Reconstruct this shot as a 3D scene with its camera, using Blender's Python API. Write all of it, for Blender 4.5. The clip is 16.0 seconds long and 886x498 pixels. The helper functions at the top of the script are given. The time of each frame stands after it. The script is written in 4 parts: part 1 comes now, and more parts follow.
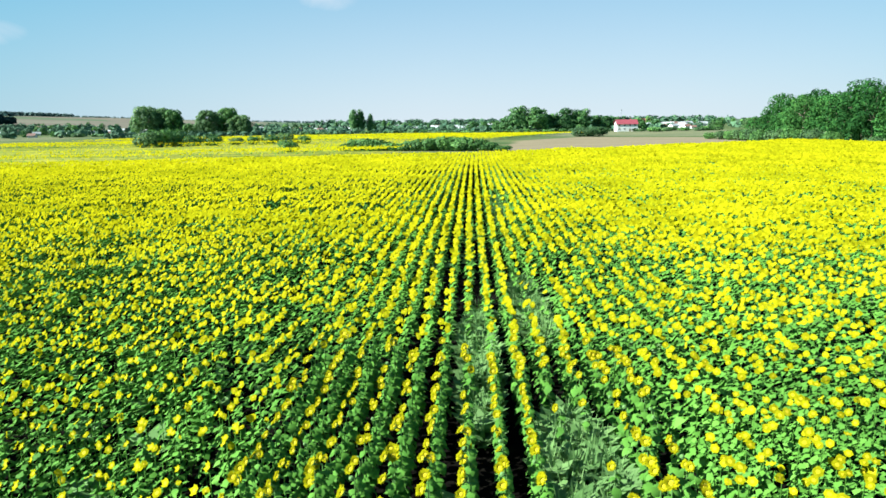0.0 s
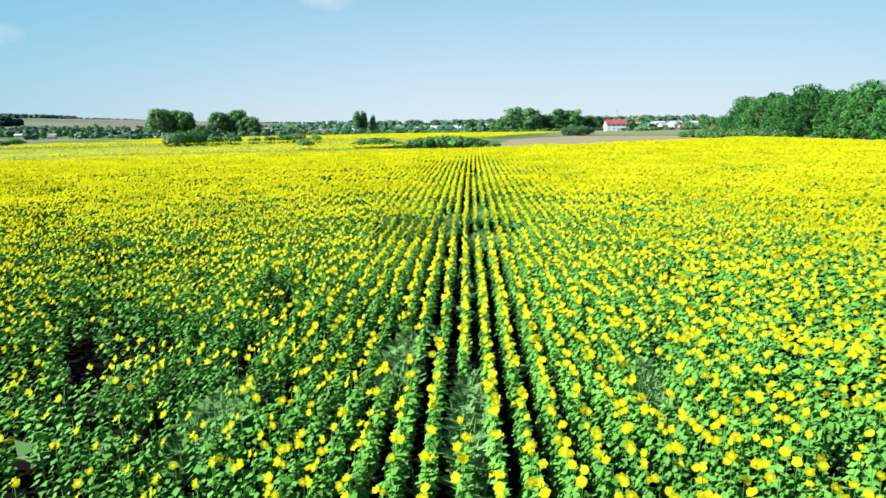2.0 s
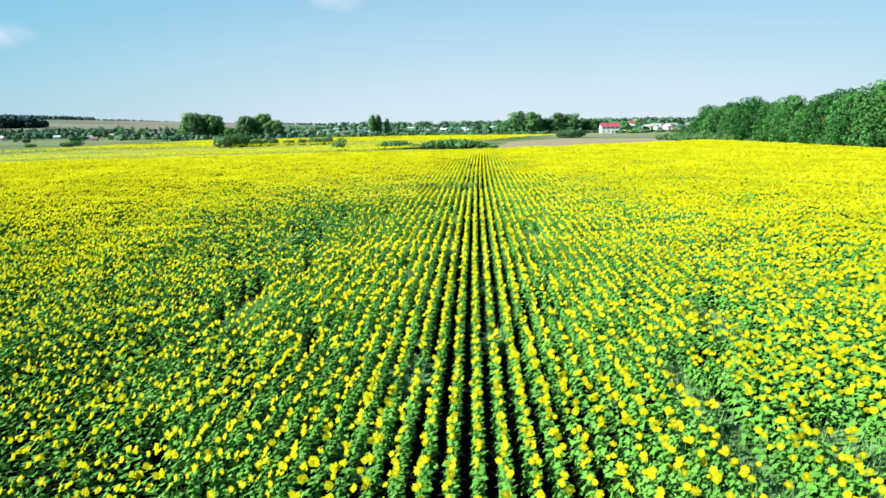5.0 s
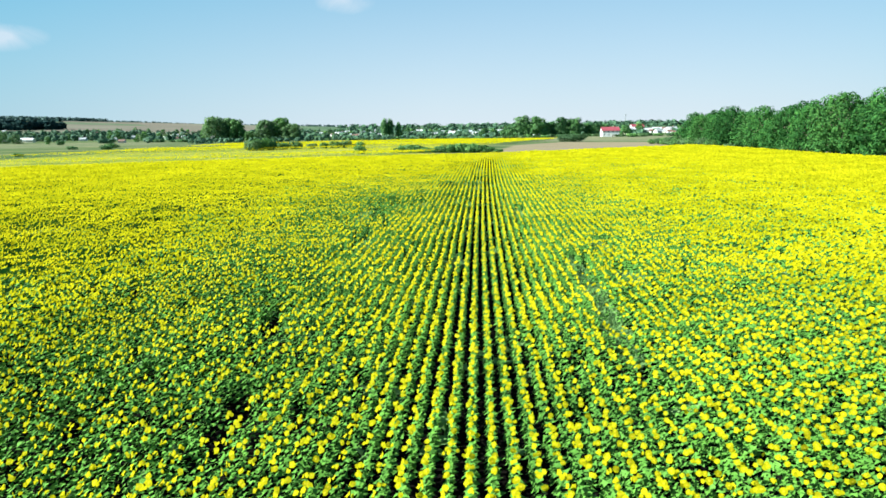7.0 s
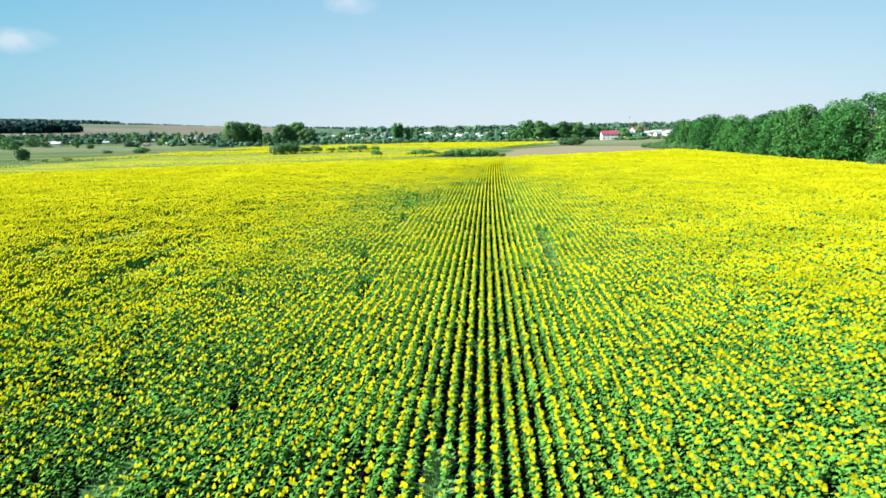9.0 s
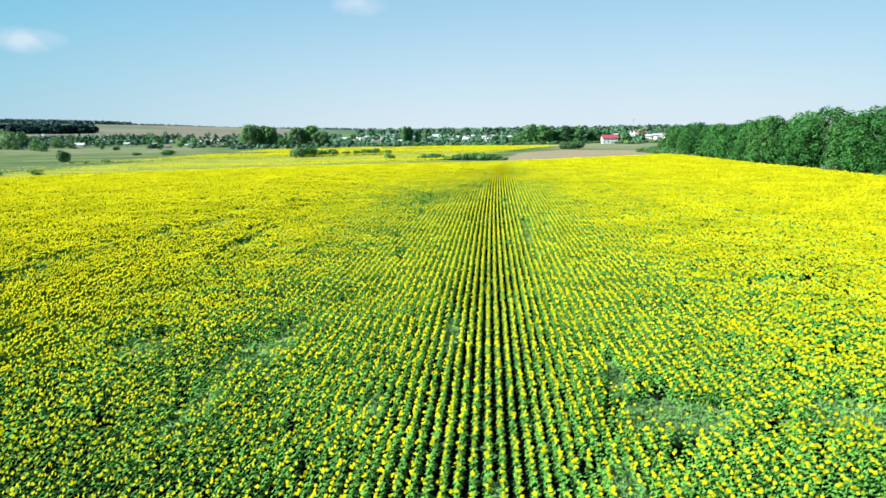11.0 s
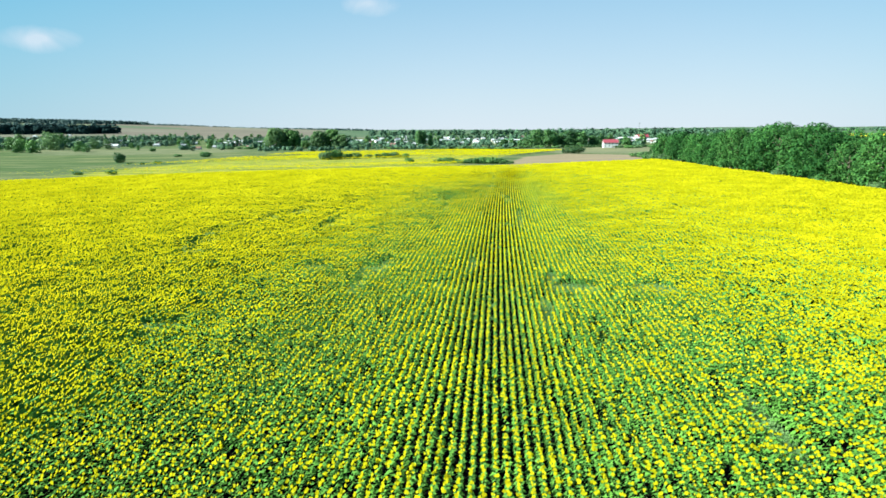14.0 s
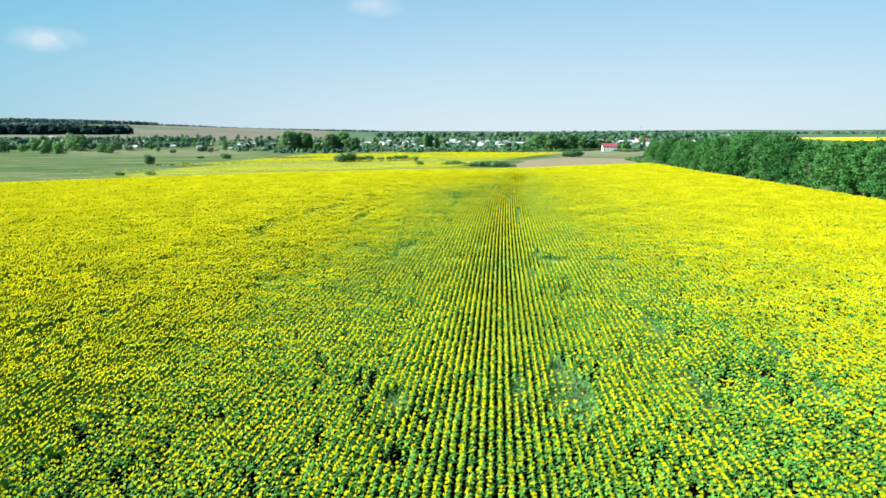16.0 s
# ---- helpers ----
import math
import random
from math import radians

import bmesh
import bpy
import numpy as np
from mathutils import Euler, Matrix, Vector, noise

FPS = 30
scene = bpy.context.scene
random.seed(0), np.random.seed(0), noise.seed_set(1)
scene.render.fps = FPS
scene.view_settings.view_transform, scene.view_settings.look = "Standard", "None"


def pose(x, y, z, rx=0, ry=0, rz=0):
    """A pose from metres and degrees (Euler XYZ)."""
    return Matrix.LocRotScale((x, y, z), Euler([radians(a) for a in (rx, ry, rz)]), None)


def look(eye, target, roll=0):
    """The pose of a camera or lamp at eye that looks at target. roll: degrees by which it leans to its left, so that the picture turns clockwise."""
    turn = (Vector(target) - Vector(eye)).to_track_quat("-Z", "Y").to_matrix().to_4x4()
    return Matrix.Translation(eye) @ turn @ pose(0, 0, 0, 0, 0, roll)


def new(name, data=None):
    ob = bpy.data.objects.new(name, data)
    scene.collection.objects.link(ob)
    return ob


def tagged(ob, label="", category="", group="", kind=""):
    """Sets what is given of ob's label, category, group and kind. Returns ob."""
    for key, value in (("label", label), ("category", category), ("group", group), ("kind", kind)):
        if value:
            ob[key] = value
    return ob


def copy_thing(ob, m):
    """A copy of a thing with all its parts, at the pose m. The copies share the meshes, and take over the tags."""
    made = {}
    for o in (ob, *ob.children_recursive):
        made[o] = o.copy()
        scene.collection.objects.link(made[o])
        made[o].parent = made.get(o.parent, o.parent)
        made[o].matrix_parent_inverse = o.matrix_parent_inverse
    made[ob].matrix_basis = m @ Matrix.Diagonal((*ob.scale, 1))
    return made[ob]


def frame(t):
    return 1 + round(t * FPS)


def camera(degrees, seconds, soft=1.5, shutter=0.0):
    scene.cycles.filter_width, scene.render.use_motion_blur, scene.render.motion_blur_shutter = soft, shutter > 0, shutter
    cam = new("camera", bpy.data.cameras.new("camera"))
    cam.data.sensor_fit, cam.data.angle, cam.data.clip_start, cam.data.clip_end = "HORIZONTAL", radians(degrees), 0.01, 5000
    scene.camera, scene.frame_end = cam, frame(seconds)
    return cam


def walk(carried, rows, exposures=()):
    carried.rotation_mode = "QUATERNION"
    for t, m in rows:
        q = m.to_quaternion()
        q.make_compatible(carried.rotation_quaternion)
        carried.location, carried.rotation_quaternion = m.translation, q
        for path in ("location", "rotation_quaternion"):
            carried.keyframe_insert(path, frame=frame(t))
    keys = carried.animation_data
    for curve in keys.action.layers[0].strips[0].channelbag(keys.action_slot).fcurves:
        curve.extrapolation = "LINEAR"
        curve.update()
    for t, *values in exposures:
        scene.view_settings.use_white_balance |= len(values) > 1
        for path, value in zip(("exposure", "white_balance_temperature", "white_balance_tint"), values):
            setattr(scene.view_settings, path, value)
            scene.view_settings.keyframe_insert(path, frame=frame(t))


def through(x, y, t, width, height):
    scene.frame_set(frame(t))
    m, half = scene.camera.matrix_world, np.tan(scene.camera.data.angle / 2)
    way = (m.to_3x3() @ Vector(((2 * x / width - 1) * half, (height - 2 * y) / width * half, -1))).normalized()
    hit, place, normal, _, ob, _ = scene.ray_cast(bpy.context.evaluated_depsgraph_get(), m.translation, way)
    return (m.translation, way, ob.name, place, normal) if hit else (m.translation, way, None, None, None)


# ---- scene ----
cam = camera(70.0, 16.0, soft=1.6)
PATH = [
    (0, (0.001, 0.000, 7.809), (-3.462, 98.000, -11.790), -0.721),
    (0.5, (0.352, -5.642, 7.892), (-2.752, 92.368, -11.713), -0.786),
    (1, (0.681, -12.328, 7.898), (-2.570, 85.679, -11.700), -0.837),
    (1.5, (1.035, -19.436, 7.902), (-2.323, 78.577, -11.646), -0.895),
    (2, (1.403, -26.674, 7.939), (-2.095, 71.334, -11.610), -0.944),
    (2.5, (1.810, -33.641, 8.097), (-1.758, 64.372, -11.418), -0.970),
    (3, (2.245, -41.151, 8.332), (-1.481, 56.858, -11.169), -0.954),
    (3.5, (2.663, -48.670, 8.625), (-1.210, 49.335, -10.868), -0.934),
    (4, (2.958, -56.492, 8.965), (-1.209, 41.496, -10.552), -0.917),
    (4.5, (3.163, -64.290, 9.383), (-1.320, 33.699, -10.064), -0.937),
    (5, (3.302, -72.132, 9.855), (-1.586, 25.841, -9.571), -0.963),
    (7.5, (3.056, -109.396, 12.579), (-3.118, -11.438, -6.553), -0.897),
    (8, (3.289, -117.031, 13.233), (-3.168, -19.078, -5.831), -0.930),
    (8.5, (3.582, -124.327, 13.901), (-3.198, -26.385, -5.109), -0.975),
    (9, (3.955, -131.890, 14.551), (-3.065, -33.963, -4.448), -1.010),
    (11.5, (5.745, -167.836, 18.006), (-2.570, -69.980, -0.837), -0.776),
    (12, (5.905, -175.646, 18.657), (-2.669, -77.812, -0.187), -0.739),
    (12.5, (6.100, -183.135, 19.311), (-2.694, -85.310, 0.524), -0.694),
    (13, (6.303, -190.774, 19.966), (-2.740, -92.971, 1.178), -0.658),
    (13.5, (6.563, -198.368, 20.630), (-2.652, -100.578, 1.861), -0.613),
    (14, (6.776, -206.284, 21.297), (-2.648, -108.514, 2.532), -0.555),
    (14.5, (7.020, -214.077, 21.993), (-2.581, -116.318, 3.260), -0.478),
    (15, (7.267, -222.056, 22.709), (-2.498, -124.306, 4.010), -0.402),
    (15.5, (7.517, -229.924, 23.467), (-2.378, -132.180, 4.808), -0.343),
    (16, (7.784, -237.830, 24.252), (-2.276, -140.095, 5.636), -0.310),
]
walk(cam, [(t, look(eye, target, roll)) for t, eye, target, roll in PATH], [(0, 1.61, 5800, -3)])

# ---------------------------------------------------------------- sky and sun
SUN_FROM = Vector((-0.88, -0.18, 0.64)).normalized()
world = bpy.data.worlds.new("sky_world")
scene.world = world
world.use_nodes = True
wt = world.node_tree
sky = wt.nodes.new("ShaderNodeTexSky")
sky.sky_type, sky.sun_disc = "NISHITA", False
sky.sun_elevation = math.asin(SUN_FROM.z)
sky.sun_rotation = math.atan2(SUN_FROM.x, SUN_FROM.y)
sky.altitude, sky.air_density, sky.dust_density, sky.ozone_density = 150, 1.0, 0.35, 2.0
background = wt.nodes["Background"]
background.inputs["Strength"].default_value = 0.042
# a thin even haze, and two fair-weather cloud wisps, far off in the sky
direction = wt.nodes.new("ShaderNodeTexCoord")
wisps = wt.nodes.new("ShaderNodeTexNoise")
wisps.inputs["Scale"].default_value, wisps.inputs["Detail"].default_value, wisps.inputs["Distortion"].default_value = 22.0, 8.0, 0.6
wt.links.new(direction.outputs["Generated"], wisps.inputs["Vector"])
cover = None
for toward, reach in (((-0.196, 0.9630, 0.1790), 0.062), ((-0.5930, 0.7970, 0.1175), 0.066)):
    away = wt.nodes.new("ShaderNodeVectorMath")
    away.operation = "SUBTRACT"
    away.inputs[1].default_value = toward
    squash = wt.nodes.new("ShaderNodeVectorMath")
    squash.operation = "MULTIPLY"
    squash.inputs[1].default_value = (1.0, 1.0, 2.6)
    span = wt.nodes.new("ShaderNodeVectorMath")
    span.operation = "LENGTH"
    near = wt.nodes.new("ShaderNodeMapRange")
    near.inputs["From Min"].default_value, near.inputs["From Max"].default_value = reach, 0.0
    wt.links.new(direction.outputs["Generated"], away.inputs[0])
    wt.links.new(away.outputs[0], squash.inputs[0])
    wt.links.new(squash.outputs[0], span.inputs[0])
    wt.links.new(span.outputs["Value"], near.inputs["Value"])
    if cover is None:
        cover = near.outputs[0]
    else:
        both = wt.nodes.new("ShaderNodeMath")
        both.operation = "MAXIMUM"
        wt.links.new(cover, both.inputs[0])
        wt.links.new(near.outputs[0], both.inputs[1])
        cover = both.outputs[0]
torn = wt.nodes.new("ShaderNodeMath")
torn.operation = "MULTIPLY"
wt.links.new(cover, torn.inputs[0])
wt.links.new(wisps.outputs[0], torn.inputs[1])
thick = wt.nodes.new("ShaderNodeMapRange")
thick.inputs["From Min"].default_value, thick.inputs["From Max"].default_value = 0.14, 0.50
thick.inputs["To Max"].default_value = 0.85
wt.links.new(torn.outputs[0], thick.inputs["Value"])
cloud = wt.nodes.new("ShaderNodeMix")
cloud.data_type = "RGBA"
cloud.inputs["B"].default_value = (6.1, 6.2, 6.8, 1)
wt.links.new(thick.outputs[0], cloud.inputs["Factor"])
height = wt.nodes.new("ShaderNodeSeparateXYZ")
wt.links.new(direction.outputs["Generated"], height.inputs[0])


def sky_range(value, low, high, at_low, at_high):
    n = wt.nodes.new("ShaderNodeMapRange")
    for key, v in (("From Min", low), ("From Max", high), ("To Min", at_low), ("To Max", at_high)):
        n.inputs[key].default_value = v
    wt.links.new(value, n.inputs["Value"])
    return n.outputs[0]


def sky_mix(fac, a, b):
    n = wt.nodes.new("ShaderNodeMix")
    n.data_type = "RGBA"
    wt.links.new(fac, n.inputs["Factor"])
    for key, v in (("A", a), ("B", b)):
        if isinstance(v, tuple):
            n.inputs[key].default_value = (*v, 1)
        else:
            wt.links.new(v, n.inputs[key])
    return n.outputs["Result"]


# the haze is whitest low over the village and bluer to the sides and above
facing = wt.nodes.new("ShaderNodeVectorMath")
facing.operation = "DOT_PRODUCT"
facing.inputs[1].default_value = (0.12, 0.99, 0.0)
wt.links.new(direction.outputs["Generated"], facing.inputs[0])
bank = sky_range(facing.outputs["Value"], 0.66, 0.98, 0.0, 1.0)
climb = sky_range(height.outputs["Z"], 0.0, 0.20, 0.0, 1.0)
low_haze = sky_mix(bank, (3.5, 4.8, 5.65), (6.3, 6.35, 6.85))
high_haze = sky_mix(bank, (1.45, 4.1, 5.5), (3.6, 5.2, 6.6))
tint_haze = sky_mix(climb, low_haze, high_haze)
haze = sky_range(height.outputs["Z"], 0.0, 0.22, 0.92, 0.70)
thin = sky_range(height.outputs["Z"], 0.22, 0.65, 1.0, 0.12)
amount = wt.nodes.new("ShaderNodeMath")
amount.operation = "MULTIPLY"
wt.links.new(haze, amount.inputs[0])
wt.links.new(thin, amount.inputs[1])
wt.links.new(sky_mix(amount.outputs[0], sky.outputs[0], tint_haze), cloud.inputs["A"])
wt.links.new(cloud.outputs["Result"], background.inputs["Color"])

sun = new("sun", bpy.data.lights.new("sun", "SUN"))
sun.data.energy, sun.data.angle, sun.data.color = 5.0, radians(0.5), (1.0, 0.95, 0.86)
sun.matrix_world = look(SUN_FROM * 300, (0, 0, 0))


# ---------------------------------------------------------------- materials
def shader(name, rough=0.6, metal=0.0, spec=0.3):
    m = bpy.data.materials.new(name)
    m.use_nodes = True
    b = m.node_tree.nodes["Principled BSDF"]
    b.inputs["Roughness"].default_value, b.inputs["Metallic"].default_value = rough, metal
    b.inputs["Specular IOR Level"].default_value = spec
    return m, m.node_tree, b


def ramp(nt, fac, stops):
    r = nt.nodes.new("ShaderNodeValToRGB")
    while len(r.color_ramp.elements) < len(stops):
        r.color_ramp.elements.new(0.5)
    for e, (p, c) in zip(r.color_ramp.elements, stops):
        e.position, e.color = p, (*c, 1)
    nt.links.new(fac, r.inputs[0])
    return r.outputs[0]


def noise_tex(nt, scale, detail=4.0, coords="Object", stretch=(1, 1, 1)):
    tc, mp, n = (nt.nodes.new("ShaderNode" + k) for k in ("TexCoord", "Mapping", "TexNoise"))
    mp.inputs["Scale"].default_value = stretch
    n.inputs["Scale"].default_value, n.inputs["Detail"].default_value = scale, detail
    nt.links.new(tc.outputs[coords], mp.inputs[0])
    nt.links.new(mp.outputs[0], n.inputs["Vector"])
    return n.outputs[0]


def calc(nt, op, a, b=None):
    n = nt.nodes.new("ShaderNodeMath")
    n.operation = op
    for i, v in enumerate((a, b)):
        if v is None:
            continue
        if isinstance(v, (int, float)):
            n.inputs[i].default_value = v
        else:
            nt.links.new(v, n.inputs[i])
    return n.outputs[0]


def mix(nt, fac, a, b, blend="MIX"):
    n = nt.nodes.new("ShaderNodeMix")
    n.data_type, n.blend_type = "RGBA", blend
    for key, v in (("Factor", fac), ("A", a), ("B", b)):
        if isinstance(v, (int, float)):
            n.inputs[key].default_value = v
        elif isinstance(v, tuple):
            n.inputs[key].default_value = (*v, 1)
        else:
            nt.links.new(v, n.inputs[key])
    return n.outputs["Result"]


def bump(nt, b, height, strength=0.4, distance=0.02):
    n = nt.nodes.new("ShaderNodeBump")
    n.inputs["Strength"].default_value, n.inputs["Distance"].default_value = strength, distance
    nt.links.new(height, n.inputs["Height"])
    nt.links.new(n.outputs[0], b.inputs["Normal"])


def leafy(name, stops, rough=0.55, through=0.3, per="island", patch=0.25, lightness=1.25, spec=0.2, whole=0.0):
    """A leaf or petal: varied from piece to piece and from patch to patch, and letting some light through."""
    m, nt, b = shader(name, rough, spec=spec)
    if per == "island":
        g = nt.nodes.new("ShaderNodeNewGeometry")
        rnd = g.outputs["Random Per Island"]
    else:
        rnd = nt.nodes.new("ShaderNodeObjectInfo").outputs["Random"]
    col = ramp(nt, rnd, stops)
    wide = noise_tex(nt, patch, 3.0)
    col = mix(nt, 1.0, col, ramp(nt, wide, [(0.3, (0.72, 0.76, 0.74)), (0.7, (lightness, lightness * 0.98, lightness * 0.9))]), "MULTIPLY")
    if whole:
        one = nt.nodes.new("ShaderNodeObjectInfo").outputs["Random"]
        col = mix(nt, 1.0, col, ramp(nt, one, [(0.0, (1 - whole, 1 - whole * 0.9, 1 - whole)), (1.0, (1 + whole, 1 + whole * 0.7, 1 + whole * 0.4))]), "MULTIPLY")
    nt.links.new(col, b.inputs["Base Color"])
    if through:
        t = nt.nodes.new("ShaderNodeBsdfTranslucent")
        s = nt.nodes.new("ShaderNodeMixShader")
        s.inputs[0].default_value = through
        nt.links.new(col, t.inputs[0])
        nt.links.new(b.outputs[0], s.inputs[1])
        nt.links.new(t.outputs[0], s.inputs[2])
        nt.links.new(s.outputs[0], nt.nodes["Material Output"].inputs[0])
    return m


def plain(name, col, rough=0.6, vary=0.18, scale=1.5, metal=0.0, grain=0.0):
    """A painted, plastered or mineral surface, with stains at two scales."""
    m, nt, b = shader(name, rough, metal)
    big, fine = noise_tex(nt, scale, 3.0), noise_tex(nt, scale * 14, 6.0)
    k = calc(nt, "ADD", calc(nt, "MULTIPLY", big, 0.65), calc(nt, "MULTIPLY", fine, 0.35))
    lo, hi = tuple(c * (1 - vary) for c in col), tuple(min(1, c * (1 + vary)) for c in col)
    nt.links.new(ramp(nt, k, [(0.32, lo), (0.68, hi)]), b.inputs["Base Color"])
    if grain:
        bump(nt, b, fine, grain)
    return m


FOLIAGE = leafy("sunflower_foliage", [(0.0, (0.074, 0.176, 0.028)), (0.5, (0.091, 0.210, 0.031)), (0.8, (0.103, 0.233, 0.035)), (1.0, (0.119, 0.258, 0.043))], 0.7, 0.10, spec=0.08)
LEAF = leafy("sunflower_leaf", [(0.0, (0.074, 0.176, 0.028)), (0.5, (0.091, 0.210, 0.031)), (0.8, (0.103, 0.233, 0.035)), (1.0, (0.119, 0.258, 0.043))], 0.7, 0.10, spec=0.08, per="object")
PETAL = leafy("sunflower_petals", [(0.0, (0.385, 0.348, 0.004)), (0.4, (0.438, 0.397, 0.004)), (0.75, (0.472, 0.430, 0.005)), (1.0, (0.508, 0.466, 0.008))], 0.8, 0.42, patch=0.12, lightness=1.06, spec=0.0)
DISC = plain("sunflower_disc", (0.46, 0.35, 0.004), 0.85, 0.2, 6.0)
STALK = plain("sunflower_stalk", (0.10, 0.19, 0.05), 0.6, 0.25, 3.0)
WEED = leafy("dry_weeds", [(0.0, (0.120, 0.225, 0.068)), (0.5, (0.165, 0.285, 0.092)), (1.0, (0.215, 0.340, 0.122))], 0.8, 0.35)
BELT_LEAF = leafy("shelterbelt_leaves", [(0.0, (0.026, 0.090, 0.026)), (0.6, (0.046, 0.140, 0.036)), (1.0, (0.078, 0.195, 0.046))], 0.75, 0.22, patch=0.12, spec=0.08, whole=0.4)
PALE_BELT_LEAF = leafy("pale_shelterbelt_leaves", [(0.0, (0.036, 0.105, 0.030)), (0.6, (0.062, 0.165, 0.042)), (1.0, (0.098, 0.220, 0.054))], 0.75, 0.22, patch=0.12, spec=0.08, whole=0.25)
DARK_LEAF = leafy("dark_tree_leaves", [(0.0, (0.036, 0.105, 0.036)), (0.6, (0.076, 0.180, 0.056)), (1.0, (0.130, 0.250, 0.074))], 0.55, 0.2, patch=0.1, whole=0.4)
WILLOW_LEAF = leafy("pale_tree_leaves", [(0.0, (0.070, 0.140, 0.062)), (0.6, (0.112, 0.205, 0.085)), (1.0, (0.165, 0.275, 0.105))], 0.6, 0.32, patch=0.1, whole=0.4)
SHRUB_LEAF = leafy("shrub_leaves", [(0.0, (0.055, 0.135, 0.040)), (0.6, (0.100, 0.215, 0.058)), (1.0, (0.155, 0.295, 0.082))], 0.6, 0.22, patch=0.2, whole=0.4)
# village and horizon woods, their leaf colour lightened to imitate haze
HAZED_WOODLAND = leafy("hazed_woodland", [(0.0, (0.040, 0.092, 0.060)), (1.0, (0.095, 0.170, 0.092))], 0.8, 0.0, patch=0.02)
# far ridge woods: the blue of distance haze is painted into the leaf colour
HAZE_BLUE_WOOD = leafy("haze_blue_woodland", [(0.0, (0.046, 0.088, 0.084)), (1.0, (0.072, 0.120, 0.112))], 0.8, 0.0, patch=0.02)
PLANTATION = leafy("conifer_needles", [(0.0, (0.010, 0.028, 0.030)), (1.0, (0.020, 0.046, 0.042))], 0.9, 0.0, patch=0.02, spec=0.05)
BARK = plain("bark", (0.20, 0.16, 0.12), 0.9, 0.35, 2.0, grain=0.5)
WHITE_WALL = plain("white_plaster", (0.66, 0.65, 0.62), 0.8, 0.10, 0.8, grain=0.1)
CREAM_WALL = plain("cream_plaster", (0.70, 0.63, 0.48), 0.8, 0.12, 0.8, grain=0.1)
BRICK_WALL = plain("red_brick", (0.36, 0.19, 0.13), 0.85, 0.2, 1.2, grain=0.2)
GREY_WALL = plain("grey_render", (0.50, 0.49, 0.47), 0.85, 0.15, 0.8, grain=0.1)
RED_ROOF = plain("red_metal_roof", (0.25, 0.055, 0.070), 0.5, 0.15, 0.7)
RUST_ROOF = plain("brown_tile_roof", (0.17, 0.10, 0.08), 0.8, 0.25, 0.9)
GREY_ROOF = plain("grey_slate_roof", (0.32, 0.33, 0.34), 0.75, 0.2, 0.7)
PALE_ROOF = plain("pale_sheet_roof", (0.46, 0.47, 0.48), 0.55, 0.12, 0.7)
WOOD = plain("weathered_wood", (0.24, 0.20, 0.16), 0.85, 0.3, 2.0)
FRAME_PAINT = plain("white_window_paint", (0.78, 0.78, 0.76), 0.5, 0.06, 3.0)
STEEL = plain("grey_steel", (0.36, 0.37, 0.38), 0.5, 0.15, 2.0, metal=0.6)
GLASS = plain("dark_window_glass", (0.03, 0.04, 0.05), 0.06, 0.1, 1.0)


# ---------------------------------------------------------------- building helpers
def arrays_mesh(name, verts, faces, mats, slots=None, smooth=False):
    """A mesh from arrays: verts (n, 3), faces (m, 3 or 4), one material slot for each face."""
    me = bpy.data.meshes.new(name)
    verts, faces = np.asarray(verts, np.float32), np.asarray(faces, np.int32)
    m, k = faces.shape
    me.vertices.add(len(verts))
    me.vertices.foreach_set("co", verts.ravel())
    me.loops.add(m * k)
    me.loops.foreach_set("vertex_index", faces.ravel())
    me.polygons.add(m)
    me.polygons.foreach_set("loop_start", np.arange(0, m * k, k, dtype=np.int32))
    for mt in mats:
        me.materials.append(mt)
    if slots is not None:
        me.polygons.foreach_set("material_index", np.asarray(slots, np.int32))
    me.update(calc_edges=True)
    return me


def part(name, bm, material, parent=None, label=""):
    """One mesh object out of a bmesh, under a thing or under a part."""
    me = bpy.data.meshes.new(name)
    bm.to_mesh(me)
    bm.free()
    me.materials.append(material)
    ob = new(name, me)
    ob.parent = parent
    return tagged(ob, label) if label else ob


def add_box(bm, lo, hi, bevel=0.0):
    made = bmesh.ops.create_cube(bm, size=1)["verts"]
    for v in made:
        v.co = Vector([l + (h - l) * (c + 0.5) for l, h, c in zip(lo, hi, v.co)])
    if bevel:
        edges = list({e for v in made for e in v.link_edges})
        bmesh.ops.bevel(bm, geom=edges, offset=bevel, segments=1, affect="EDGES")
    return bm


def add_tube(bm, a, b, ra, rb, sides=6):
    """A tapered limb from a to b."""
    a, b = Vector(a), Vector(b)
    turn = (b - a).to_track_quat("Z", "Y").to_matrix()
    rings = []
    for c, r in ((a, ra), (b, rb)):
        rings.append([bm.verts.new(c + turn @ Vector((r * math.cos(k * math.tau / sides), r * math.sin(k * math.tau / sides), 0))) for k in range(sides)])
    for k in range(sides):
        bm.faces.new((rings[0][k], rings[0][(k + 1) % sides], rings[1][(k + 1) % sides], rings[1][k]))
    bm.faces.new(rings[1])
    return bm


